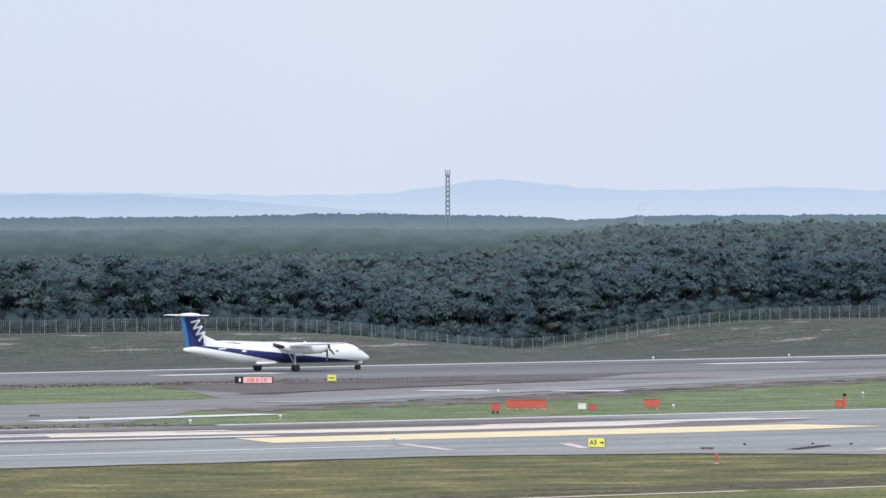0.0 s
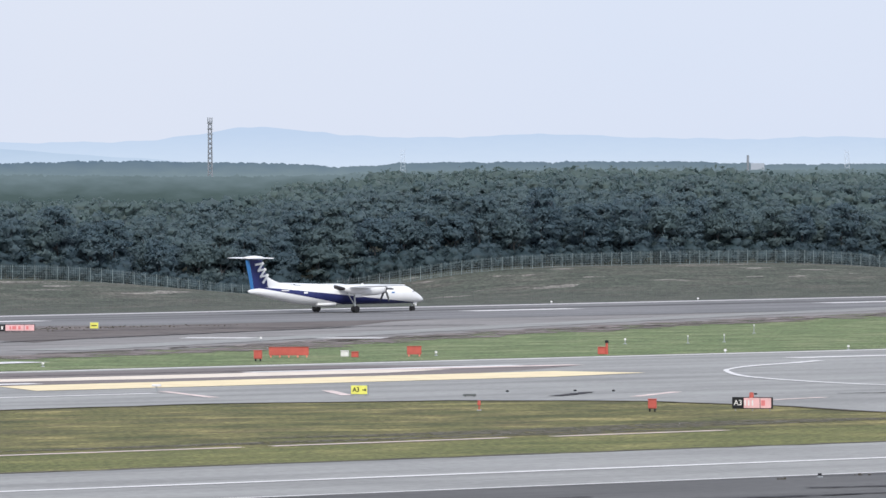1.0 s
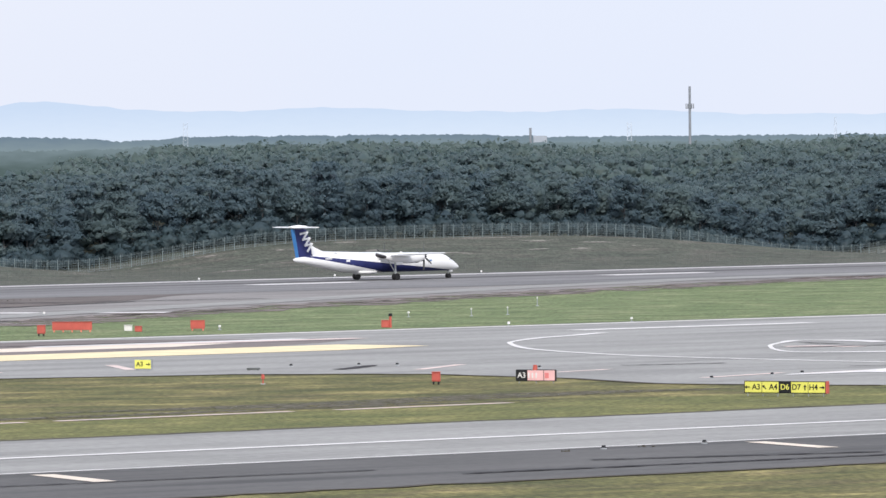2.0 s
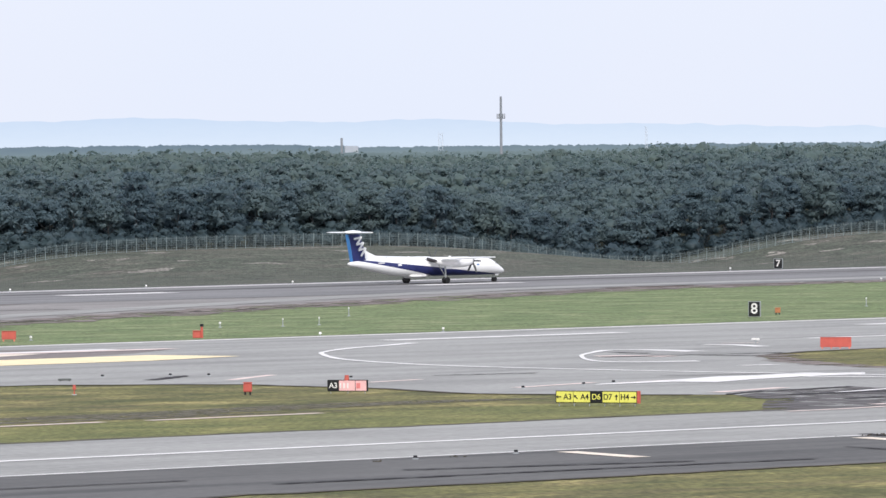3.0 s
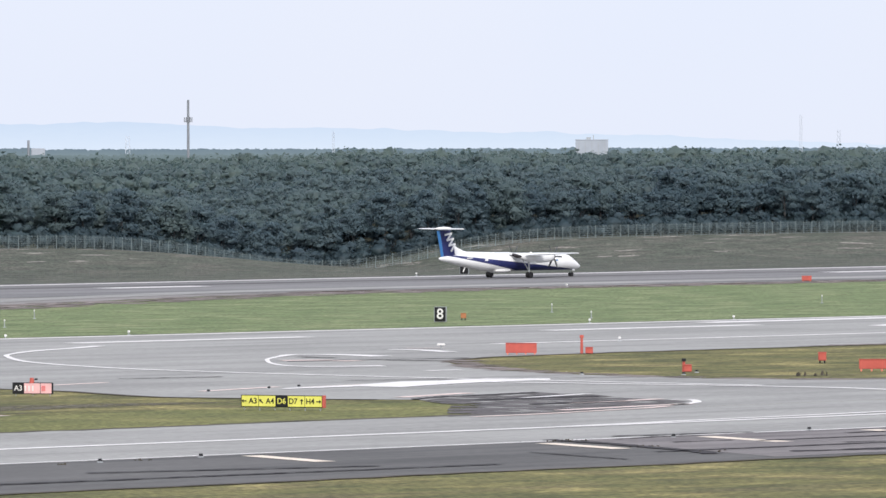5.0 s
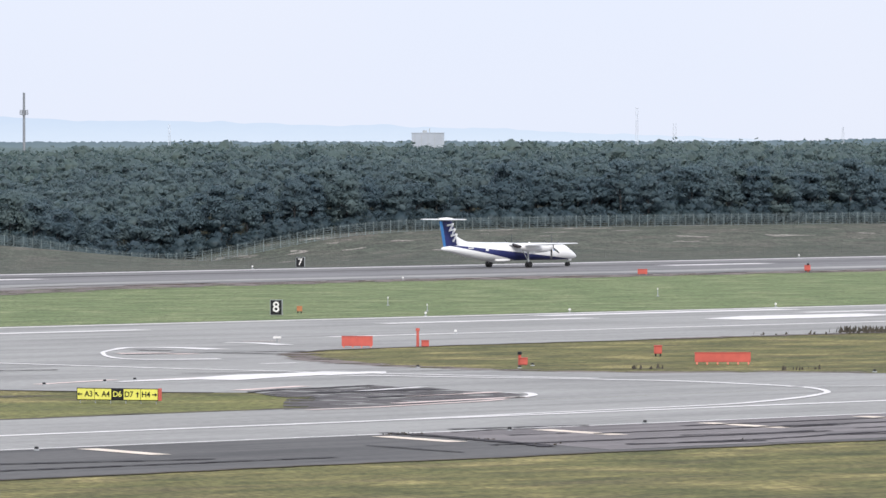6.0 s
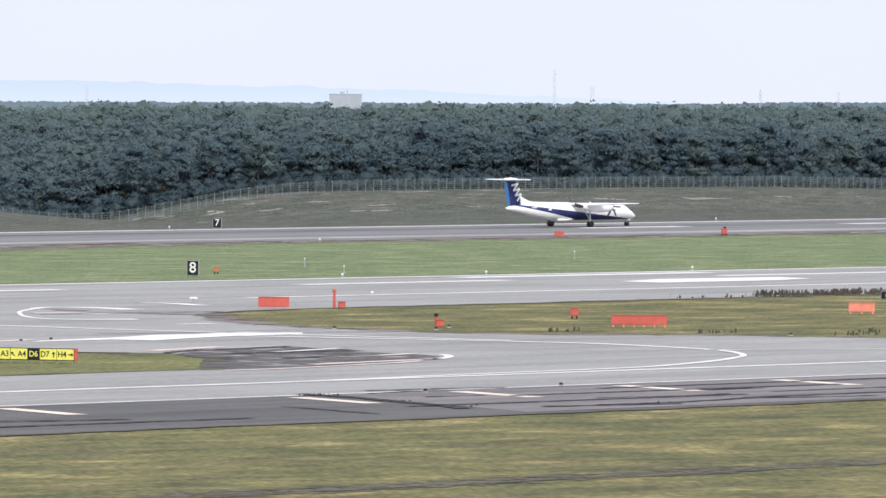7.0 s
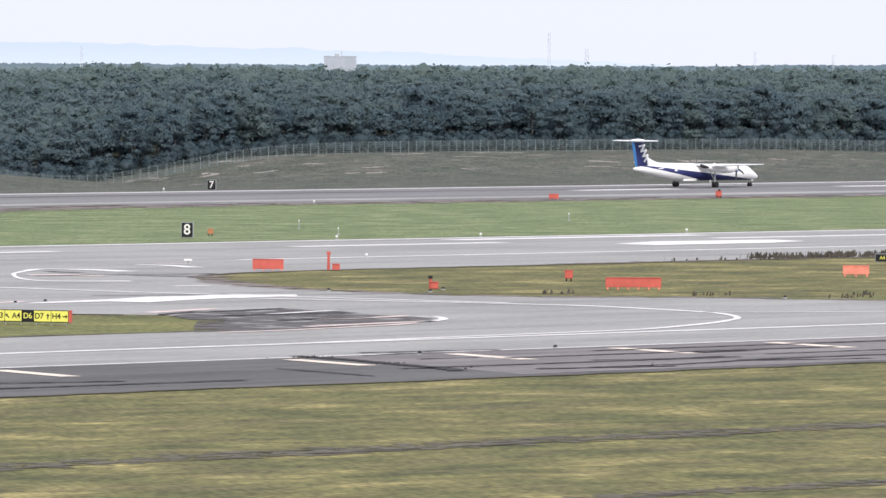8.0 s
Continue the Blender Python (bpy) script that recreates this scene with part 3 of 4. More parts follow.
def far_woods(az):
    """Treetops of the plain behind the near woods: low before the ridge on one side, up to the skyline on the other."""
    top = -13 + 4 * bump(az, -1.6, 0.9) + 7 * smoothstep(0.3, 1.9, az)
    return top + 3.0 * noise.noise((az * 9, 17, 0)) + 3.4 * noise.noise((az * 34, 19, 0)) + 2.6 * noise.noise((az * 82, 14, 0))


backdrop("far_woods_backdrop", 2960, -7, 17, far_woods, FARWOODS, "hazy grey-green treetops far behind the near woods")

# ---------------------------------------------------------------- perimeter fences
OLDWIRE = plain("weathered_wire", (0.16, 0.17, 0.16), 0.7, 0.3, wear=0.2)
def fence(label, y, x0, x1, step, height, wire):
    f = thing("fence", label, "fence", pose(0, 0, 0))
    paint = FENCEPAINT if height > 2 else OLDWIRE
    post = None
    xs = np.arange(x0, x1, step)
    for i, x in enumerate(xs):
        if post is None:
            post = part("post", rod((0, 0, 0), (0, 0, height + 0.1), 0.065 if height > 2 else 0.045, 0.05 if height > 2 else 0.035, 6), paint, f).data
            bpy.data.objects.remove(f.children[0])
        p = new("post", post)
        p.parent, p.location = f, (x, y, ground_z(x, y) - 0.1)
        p.rotation_euler = (radians(random.uniform(-1.5, 1.5)), radians(random.uniform(-1.5, 1.5)), 0)
    verts, faces = [], []

    def strip(a, b, r):
        n = len(verts)
        d = Vector((0, 0, r)) if abs(b[0] - a[0]) > 0.01 else Vector((r, 0, 0))
        for q in (Vector(a) - d, Vector(b) - d, Vector(b) + d, Vector(a) + d):
            verts.append(tuple(q))
        s = Vector((0, 2 * r, 0))
        for q in (Vector(a) - d, Vector(b) - d, Vector(b) + d, Vector(a) + d):
            verts.append(tuple(q + s))
        faces.extend([(n, n + 1, n + 2, n + 3), (n + 7, n + 6, n + 5, n + 4), (n + 3, n + 2, n + 6, n + 7), (n + 1, n, n + 4, n + 5)])
    for a, b in zip(xs, xs[1:]):
        za, zb = ground_z(a, y), ground_z(b, y)
        for h in np.arange(0.1, height + 0.01, height / 6):
            strip((a, y, za + h), (b, y, zb + h), wire)
        for k in range(1, 6):
            x = a + (b - a) * k / 6
            z = za + (zb - za) * k / 6
            strip((x, y, z + 0.05), (x, y, z + height), wire)
    mesh = new("wire_mesh", mesh_from("wire_mesh", verts, faces, paint))
    mesh.parent = f
    tagged(mesh, "thin pale welded wire mesh", kind="stuff")
    return f


fence("tall pale welded-mesh perimeter fence along the bank crest", 932.0, 610, 1206, 2.15, 2.25, 0.014)
fence("low thin wire fence at the foot of the bank", 872.0, 570, 1110, 3.0, 1.6, 0.012)


# ---------------------------------------------------------------- signs and field boxes
def lettering(text, size, material, parent, x, z, y=-0.02):
    cu = bpy.data.curves.new("letters", "FONT")
    cu.body, cu.size, cu.align_x, cu.align_y, cu.extrude, cu.offset = text, size, "CENTER", "CENTER", 0.008, 0.012 * size
    tmp = new("letters", cu)
    me = bpy.data.meshes.new_from_object(tmp)
    bpy.data.objects.remove(tmp)
    me.materials.append(material)
    ob = new("letters", me)
    ob.parent, ob.matrix_basis = parent, pose(x, y, z, 90, 0, 0)
    return ob


def arrow(parent, x, z, size, degrees, material):
    """A painted arrow: shaft and head, turned from pointing right."""
    bm = bmesh.new()
    s = size
    for pts in (((-0.5, -0.09), (0.15, -0.09), (0.15, 0.09), (-0.5, 0.09)), ((0.1, -0.32), (0.5, 0), (0.1, 0.32))):
        lo = [bm.verts.new((a * s, -0.016, b * s)) for a, b in pts]
        hi = [bm.verts.new((a * s, 0.0, b * s)) for a, b in pts]
        bm.faces.new(lo)
        bm.faces.new(hi[::-1])
        for i in range(len(lo)):
            bm.faces.new((lo[i], lo[i - 1], hi[i - 1], hi[i]))
    return part("arrow", bm, material, parent, m=pose(x, -0.012, z) @ Matrix.Rotation(radians(-degrees), 4, "Y"))


def guidance_sign(label, x, y, turn, panels, height, leg, end_panel=True):
    """Airfield guidance sign: a row of lit face panels in a shallow housing on short legs."""
    t = thing("guidance_sign", label, "airfield sign", pose(x, y, ground_z(x, y), 0, 0, turn), "taxiway guidance signs")
    total = sum(p[0] for p in panels)
    at = -total / 2
    part("housing", box((total + 0.12, 0.26, height + 0.12), (0, 0.16, leg - 0.06), 0.03), SIGNBLACK if len(panels) > 1 else STEEL, t)
    for w, face, text, ink, arrows in panels:
        c = at + w / 2
        pane = part("panel", box((w - 0.05, 0.04, height), (c, 0.02, leg), 0.012), face, t)
        if text:
            lettering(text, height * (0.74 if len(text) > 1 else 1.02), ink, pane, c + (0.18 * w if arrows and arrows[0] < 0 else -0.18 * w if arrows else 0), leg + height / 2, -0.012)
        if arrows:
            arrow(pane, c + arrows[0] * w, leg + height / 2, height * 0.52, arrows[1], ink)
        at += w
    if end_panel:
        part("end_panel", box((0.2, 0.3, height + 0.14), (total / 2 + 0.12, 0.16, leg - 0.06), 0.02), CORAL, t)
    n = max(2, int(total / 1.1))
    for i in range(n):
        part("leg", rod((-total / 2 + 0.2 + i * (total - 0.4) / (n - 1), 0.16, 0), (-total / 2 + 0.2 + i * (total - 0.4) / (n - 1), 0.16, leg), 0.04, seg=6), STEEL, t)
    return t


B = SIGNBLACK
guidance_sign("long yellow direction sign reading A3 A4 D6 D7 H4", 406.2, 423.2, -70,
              [(1.5, SIGNYELLOW, "A3", B, (-0.34, 180)), (1.5, SIGNYELLOW, "A4", B, (-0.34, 135)), (1.05, SIGNBLACK, "D6", SIGNYELLOW, None),
               (1.5, SIGNYELLOW, "D7", B, (0.33, 90)), (1.5, SIGNYELLOW, "H4", B, (0.33, 0))], 0.84, 0.3)
guidance_sign("small yellow direction sign with an arrow beside the grass", 418.3, 518.5, -62, [(1.6, SIGNYELLOW, "A3", B, (0.33, 0))], 0.78, 0.22, False)
mand = guidance_sign("black and pink-red mandatory sign beside the taxiway", 415.8, 463.2, -60, [(0.95, SIGNBLACK, "A3", SIGNWHITE, None), (1.45, SIGNPINK, "", B, None), (1.0, SIGNPINK, "", B, None)], 0.85, 0.25, False)
for cx, w in ((-0.6, 0.12), (-0.28, 0.12), (0.05, 0.12), (0.98, 0.34)):
    part("lettering_bar", box((w, 0.03, 0.45), (cx, -0.012, 0.45)), SIGNRED if cx > 0.5 else SIGNWHITE, mand)
part("beacon", rod((-0.1, 0.2, 1.1), (-0.1, 0.2, 1.55), 0.22, 0.16, 10), CORAL, mand, "small red light above the sign")
far_sign = guidance_sign("pink-red mandatory sign by the runway edge", 553.5, 754.5, -45, [(1.0, SIGNBLACK, "", B, None), (2.4, SIGNPINK, "", B, None), (1.3, SIGNPINK, "", B, None)], 0.75, 0.25, False)
for cx, w in ((-1.75, 0.25), (-0.7, 0.2), (-0.2, 0.5), (0.45, 0.3), (1.45, 0.3)):
    part("lettering_bar", box((w, 0.03, 0.42), (cx, -0.012, 0.42)), SIGNWHITE if cx < -1 else SIGNRED, far_sign)
ys = guidance_sign("small yellow sign by the runway edge", 568, 757.5, -50, [(1.1, SIGNYELLOW, "", B, None)], 0.75, 0.25, False)
part("lettering_bar", box((0.7, 0.03, 0.12), (0, -0.012, 0.55)), SIGNBLACK, ys)
guidance_sign("black location sign reading A4 among weeds", 603.5, 499.5, -80, [(1.7, SIGNBLACK, "A4", SIGNYELLOW, None)], 0.75, 0.3, False)
guidance_sign("black runway distance sign reading 8 on the grass", 626.8, 625.8, -60, [(1.4, SIGNBLACK, "8", SIGNWHITE, None)], 1.7, 0.12, False)
guidance_sign("black runway distance sign reading 7 on the far verge", 857.5, 850.6, -60, [(1.4, SIGNBLACK, "7", SIGNWHITE, None)], 1.5, 0.12, False)


def sign_back(label, x, y, turn, w, h, paint, leg=0.22):
    """The orange-red rear of a guidance sign, on feet, with ribs and hinged covers."""
    t = thing("sign_back", label, "airfield sign", pose(x, y, ground_z(x, y), 0, 0, turn), "orange sign backs")
    part("housing", box((w, 0.3, h), (0, 0, leg), 0.04), paint, t)
    part("cap", box((w + 0.08, 0.38, 0.06), (0, 0, leg + h), 0.02), paint, t)
    n = max(2, round(w / 0.8))
    for i in range(n):
        px = -w / 2 + 0.2 + i * (w - 0.4) / (n - 1)
        part("foot", box((0.16, 0.2, leg), (px, 0, 0), 0.01), PALECORAL, t)
    for i in range(1, n):
        part("rib", box((0.05, 0.03, h - 0.1), (-w / 2 + i * w / n, -0.165, leg + 0.05)), paint, t)
    return t


sign_back("long orange-red sign back on the grass verge", 500.3, 632.2, -44, 4.3, 0.85, CORAL)
sign_back("short orange-red sign back on the grass verge", 511.6, 624.6, -44, 1.55, 0.85, CORAL)
sign_back("orange-red sign back at the island tip", 533, 520.7, -45, 3.1, 0.95, CORAL, 0.18)
sign_back("long orange-red sign back on the grass island", 515, 456, -45, 5.15, 0.85, CORAL)
sign_back("faded pale orange sign back on the grass island", 565, 471, -42, 2.6, 0.85, PALECORAL)
sign_back("orange-red sign back on the runway verge", 856, 774.5, -42, 1.5, 0.7, CORAL, 0.15)


def field_box(label, x, y, w, h, paint, mast=0.0, legs=True, side=-0.75):
    """A small electrical cabinet on legs, some with a light mast beside it."""
    t = thing("field_box", label, "field cabinet", pose(x, y, ground_z(x, y), 0, 0, -45), "orange field cabinets")
    leg = 0.25 if legs else 0.0
    part("cabinet", box((w, 0.6, h), (0, 0, leg), 0.05), paint, t)
    part("lid", box((w + 0.08, 0.68, 0.07), (0, 0, leg + h), 0.02), paint, t)
    part("door", box((w * 0.8, 0.03, h * 0.8), (0, -0.31, leg + h * 0.1), 0.01), paint, t)
    if legs:
        for sx in (-1, 1):
            part("leg", box((0.14, 0.4, leg), (sx * w * 0.3, 0, 0)), SIGNBLACK, t)
    if mast:
        part("mast", rod((side, 0, 0), (side, 0, mast), 0.16, 0.13, 10), paint, t)
        part("lamp_head", rod((side, 0, mast), (side, 0, mast + 0.28), 0.22, 0.2, 10), SIGNBLACK if mast < 1.3 else paint, t)
    return t


for label, x, y, w, h, paint, mast, legs, side in [
    ("orange-red cabinet beside a long sign back", 488.3, 622.3, 0.85, 0.85, CORAL, 0, True, 0),
    ("white cabinet on the grass verge", 506.3, 630, 0.85, 0.6, SIGNWHITE, 0, False, 0),
    ("small orange-red cabinet beside a white one", 505.3, 627, 0.75, 0.55, CORAL, 0, False, 0),
    ("orange-red cabinet with a light mast on green grass", 531, 616, 0.85, 0.75, CORAL, 1.25, False, 0.55),
    ("orange-red cabinet on dark legs before the taxiway", 409.4, 468.5, 0.7, 0.75, CORAL, 0, True, 0),
    ("weathered orange cabinet on the green strip", 637, 632, 0.65, 0.55, RUSTORANGE, 0, True, 0),
    ("orange-red cabinet beside a tall mast on the island", 540, 518, 0.75, 0.6, CORAL, 1.6, False, -0.75),
    ("orange-red cabinet beside a short mast on the island", 502, 469, 0.75, 0.6, CORAL, 0.95, False, -0.35),
    ("orange-red cabinet on dark legs on the island", 530.5, 478, 0.75, 0.75, CORAL, 0, True, 0),
    ("dull red cabinet at the runway verge", 891.5, 771.5, 0.95, 0.8, CORAL, 1.1, True, 0.1),
]:
    field_box(label, x, y, w, h, paint, mast, legs, side)


def marker_light(label, x, y, h, head, paint):
    t = thing("marker_light", label, "taxiway light", pose(x, y, ground_z(x, y) + 0.02), "taxiway marker lights")
    part("stem", rod((0, 0, 0), (0, 0, h), 0.06, 0.05, 8), STEEL if paint is not CORAL else CORAL, t)
    part("lamp_head", rod((0, 0, h), (0, 0, h + head), 0.16 if h < 0.6 else 0.085, 0.12 if h < 0.6 else 0.07, 10), paint, t)
    part("base", rod((0, 0, 0), (0, 0, 0.06), 0.22, 0.2, 10), STEEL, t)
    return t


for x, y, h in ((570, 646, 0.75), (576.5, 647, 0.75), (563, 649, 0.45), (654, 627, 0.7), (675, 654, 0.9), (738, 665, 0.9), (609, 678, 0.9)):
    marker_light("slim white marker post on the green strip", x, y, h, 0.2, SIGNWHITE)
marker_light("red and white obstruction light on the grass", 401, 481, 0.45, 0.4, CORAL)
for x, y in ((515, 625), (541, 607), (636, 610), (700, 611), (562, 610), (441, 612), (459, 621), (577, 549), (545, 694), (660, 609), (800, 772), (716, 842), (745, 842), (690, 842), (845, 849), (980, 850)):
    marker_light("low white edge light beside the pavement", x, y, 0.28, 0.22, SIGNWHITE)
for x, y in ((432, 459), (441, 461), (446, 462.5), (443, 493), (500, 466), (494, 462), (489, 470), (506, 430), (330, 361), (340, 362), (386, 362), (402, 363.5), (453, 362), (433.5, 516), (439, 513), (441, 510)):
    marker_light("small dark edge light beside the pavement", x, y, 0.12, 0.14, SIGNBLACK)


def flat_lamp(x, y):
    """White flat-topped lamp on a stem, like a small table."""
    t = thing("flat_lamp", "white flat-topped taxiway lamp on a stem", "taxiway light", pose(x, y, 0.03, 0, 0, -45))
    part("stem", rod((0, 0, 0), (0, 0, 0.45), 0.07, seg=8), STEEL, t)
    part("lamp_head", box((0.85, 0.5, 0.2), (0, 0, 0.45), 0.05), SIGNWHITE, t)


for x, y in ((540, 539), (415, 544)):
    flat_lamp(x, y)


def trough(x, y):
    """Dark tilted light unit on two feet."""
    t = thing("approach_light", "dark tilted approach light unit on feet", "airfield light", pose(x, y, 0.03, 0, 0, -40), "dark light units")
    part("shell", box((1.2, 0.3, 0.14), (0, 0, 0.08), 0.04, turn=Matrix.Rotation(radians(12), 4, "X")), OLDWIRE, t)
    for sx in (-0.4, 0.4):
        part("foot", rod((sx, 0, 0), (sx, 0, 0.1), 0.05, seg=6), SIGNBLACK, t)


for x, y in ((446, 657), (446, 647), (444, 635), (424.5, 510.5)):
    trough(x, y)


# weeds: tufts of thin blades in the cracks and along the verges
def weeds(name, label, spots, height):
    verts, faces = [], []
    for x, y, spread, n in spots:
        for _ in range(n):
            px, py = x + random.gauss(0, spread), y + random.gauss(0, spread * 0.35)
            h, a, lean = height * random.uniform(0.4, 1.3), random.uniform(0, 6.28), random.uniform(0, 0.35)
            dx, dy = math.cos(a) * 0.13, math.sin(a) * 0.13
            k, z = len(verts), ground_z(px, py)
            verts += [(px - dx, py - dy, z), (px + dx, py + dy, z), (px + dx * 0.8 + lean * h, py + dy * 0.8, z + h * 0.7), (px - dx * 0.5 + lean * h, py - dy * 0.5, z + h)]
            faces.append((k, k + 1, k + 2, k + 3))
    return tagged(new(name, mesh_from(name, verts, faces, WEED)), label, "weeds", kind="stuff")


weeds("weeds", "dry brown weeds along the pavement edges", [(x + random.uniform(-3, 3), 520.5 + random.uniform(-2, 2), 1.6, random.randint(0, 46) if x > 610 else random.randint(0, 12)) for x in range(590, 700, 4)] + [(x, y, 1.5, 14) for x, y in ((520, 432), (508, 440), (513, 428), (535, 410), (545, 404), (560, 404), (575, 404), (500, 452))]
      + [(x, 404 + random.uniform(-1, 3), 4, 16) for x in range(505, 640, 9)], 0.4)
weeds("tall_weeds", "tall grey-brown weeds at the edge of the island", [(x + random.uniform(-1, 1), 520.5 + random.uniform(-1.5, 3), 0.9, random.randint(4, 34)) for x in np.arange(609, 664, 1.1)], 0.62)
weeds("verge_weeds", "brown weeds on bare soil by the runway", [(x, 768 + random.uniform(-4, 4), 8, 90) for x in range(440, 585, 9)] + [(x, 613, 7, 40) for x in range(360, 440, 10)], 0.16)
weeds("seam_weeds", "dark weeds in shoulder seams", [(372.5, 352, 1.0, 12), (376, 363, 1.4, 20), (369, 343, 1.2, 12), (334, 361, 0.5, 8), (326, 360, 0.4, 6), (384, 338, 1, 6), (436, 340, 3, 10)], 0.15)


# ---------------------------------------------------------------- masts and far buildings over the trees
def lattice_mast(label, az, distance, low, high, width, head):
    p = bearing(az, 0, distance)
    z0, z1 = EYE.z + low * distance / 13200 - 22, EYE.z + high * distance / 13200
    t = thing("mast", label, "radio mast", pose(p.x, p.y, z0, 0, 0, -40))
    steel = TOWERGREY if head else HAZESTEEL
    h = z1 - z0
    s = width / 2
    for sx, sy in ((-1, -1), (1, -1), (1, 1), (-1, 1)):
        part("leg", rod((sx * s * 1.3, sy * s * 1.3, 0), (sx * s * 0.7, sy * s * 0.7, h), 0.27 if head else 0.08, 0.24 if head else 0.05, 6), steel, t)
    bm = bmesh.new()
    n = int(h / 2)
    for i in range(n):
        za, zb = h * i / n, h * (i + 1) / n
        for a, b in (((-1, -1), (1, -1)), ((1, -1), (-1, -1)), ((-1, 1), (1, 1)), ((1, 1), (-1, 1))):
            rod((a[0] * s, a[1] * s, za), (b[0] * s, b[1] * s, zb), 0.15 if head else 0.03, seg=4, bm=bm)
    part("bracing", bm, steel, t)
    if head:
        for sx in (-1, 0, 1):
            part("antenna", box((0.45, 0.4, 2.6), (sx * 0.85, -0.5, h - 0.9), 0.05), TOWERGREY, t)
        for z in (h - 3.2, h - 5.4):
            part("platform", box((2.3, 2.0, 0.3), (0, 0, z)), TOWERGREY, t)
    return t


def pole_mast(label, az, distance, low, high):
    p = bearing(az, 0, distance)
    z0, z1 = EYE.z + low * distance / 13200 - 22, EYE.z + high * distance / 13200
    h = z1 - z0
    t = thing("mast", label, "radio mast", pose(p.x, p.y, z0, 0, 0, -40))
    part("pole", rod((0, 0, 0), (0, 0, h), 0.55, 0.38, 12), TOWERGREY, t)
    k = h - 40 * distance / 13200
    for i in range(6):
        a = i * math.pi / 3
        c, s = math.cos(a) * 1.25, math.sin(a) * 1.25
        part("antenna", box((0.32, 0.32, 1.7), (c, s, k + 0.1), 0.04), TOWERGREY, t)
        part("bracket", rod((0, 0, k), (c, s, k + 0.4), 0.07, seg=6), TOWERGREY, t)
    return t


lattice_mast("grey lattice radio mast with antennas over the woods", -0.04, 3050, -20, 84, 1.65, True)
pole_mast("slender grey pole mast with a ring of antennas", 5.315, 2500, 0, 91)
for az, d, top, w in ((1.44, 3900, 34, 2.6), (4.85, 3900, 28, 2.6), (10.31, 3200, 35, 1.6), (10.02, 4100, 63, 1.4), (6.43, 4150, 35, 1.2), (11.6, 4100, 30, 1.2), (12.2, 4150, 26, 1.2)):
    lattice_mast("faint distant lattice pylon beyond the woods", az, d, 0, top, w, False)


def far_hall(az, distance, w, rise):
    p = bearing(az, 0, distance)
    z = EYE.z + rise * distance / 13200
    t = thing("industrial_hall", "pale flat-roofed hall showing above the treetops", "building", pose(p.x, p.y, 0, 0, 0, HEAD - az - 90))
    part("wall", box((w, 20, z - 0.3), (0, 10, 0)), HALL, t)
    part("roof", box((w + 0.2, 20.2, 0.3), (0, 10, z - 0.3)), HALL, t)
    for i in range(5):
        part("panel_joint", box((0.12, 0.1, z - 1), (-w / 2 + (i + 0.5) * w / 5, -0.03, 0)), STEEL, t)
    part("roof_vent", box((1.6, 1.6, 0.8), (-w * 0.1, 6, z)), STEEL, t)
    part("roof_vent", box((0.3, 0.3, 1.6), (w * 0.05, 6, z)), STEEL, t)


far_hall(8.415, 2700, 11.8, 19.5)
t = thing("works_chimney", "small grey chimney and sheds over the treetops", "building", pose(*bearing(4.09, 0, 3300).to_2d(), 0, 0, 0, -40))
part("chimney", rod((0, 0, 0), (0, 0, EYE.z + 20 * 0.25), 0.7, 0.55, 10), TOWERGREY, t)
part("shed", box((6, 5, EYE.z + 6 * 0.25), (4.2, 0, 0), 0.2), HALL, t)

# ---------------------------------------------------------------- woods
RNG = np.random.default_rng(7)


def ball(seg=5, rings=2):
    pts, quads = [], []
    for j in range(rings + 1):
        e = -1.0 + 2.25 * j / rings
        for i in range(seg):
            a = 2 * math.pi * (i + 0.5 * (j % 2)) / seg
            pts.append((math.cos(a) * math.cos(e), math.sin(a) * math.cos(e), math.sin(e)))
    for j in range(rings):
        for i in range(seg):
            quads.append((j * seg + i, j * seg + (i + 1) % seg, (j + 1) * seg + (i + 1) % seg, (j + 1) * seg + i))
    return np.array(pts), np.array(quads)


BALL, BALL_QUADS = ball()


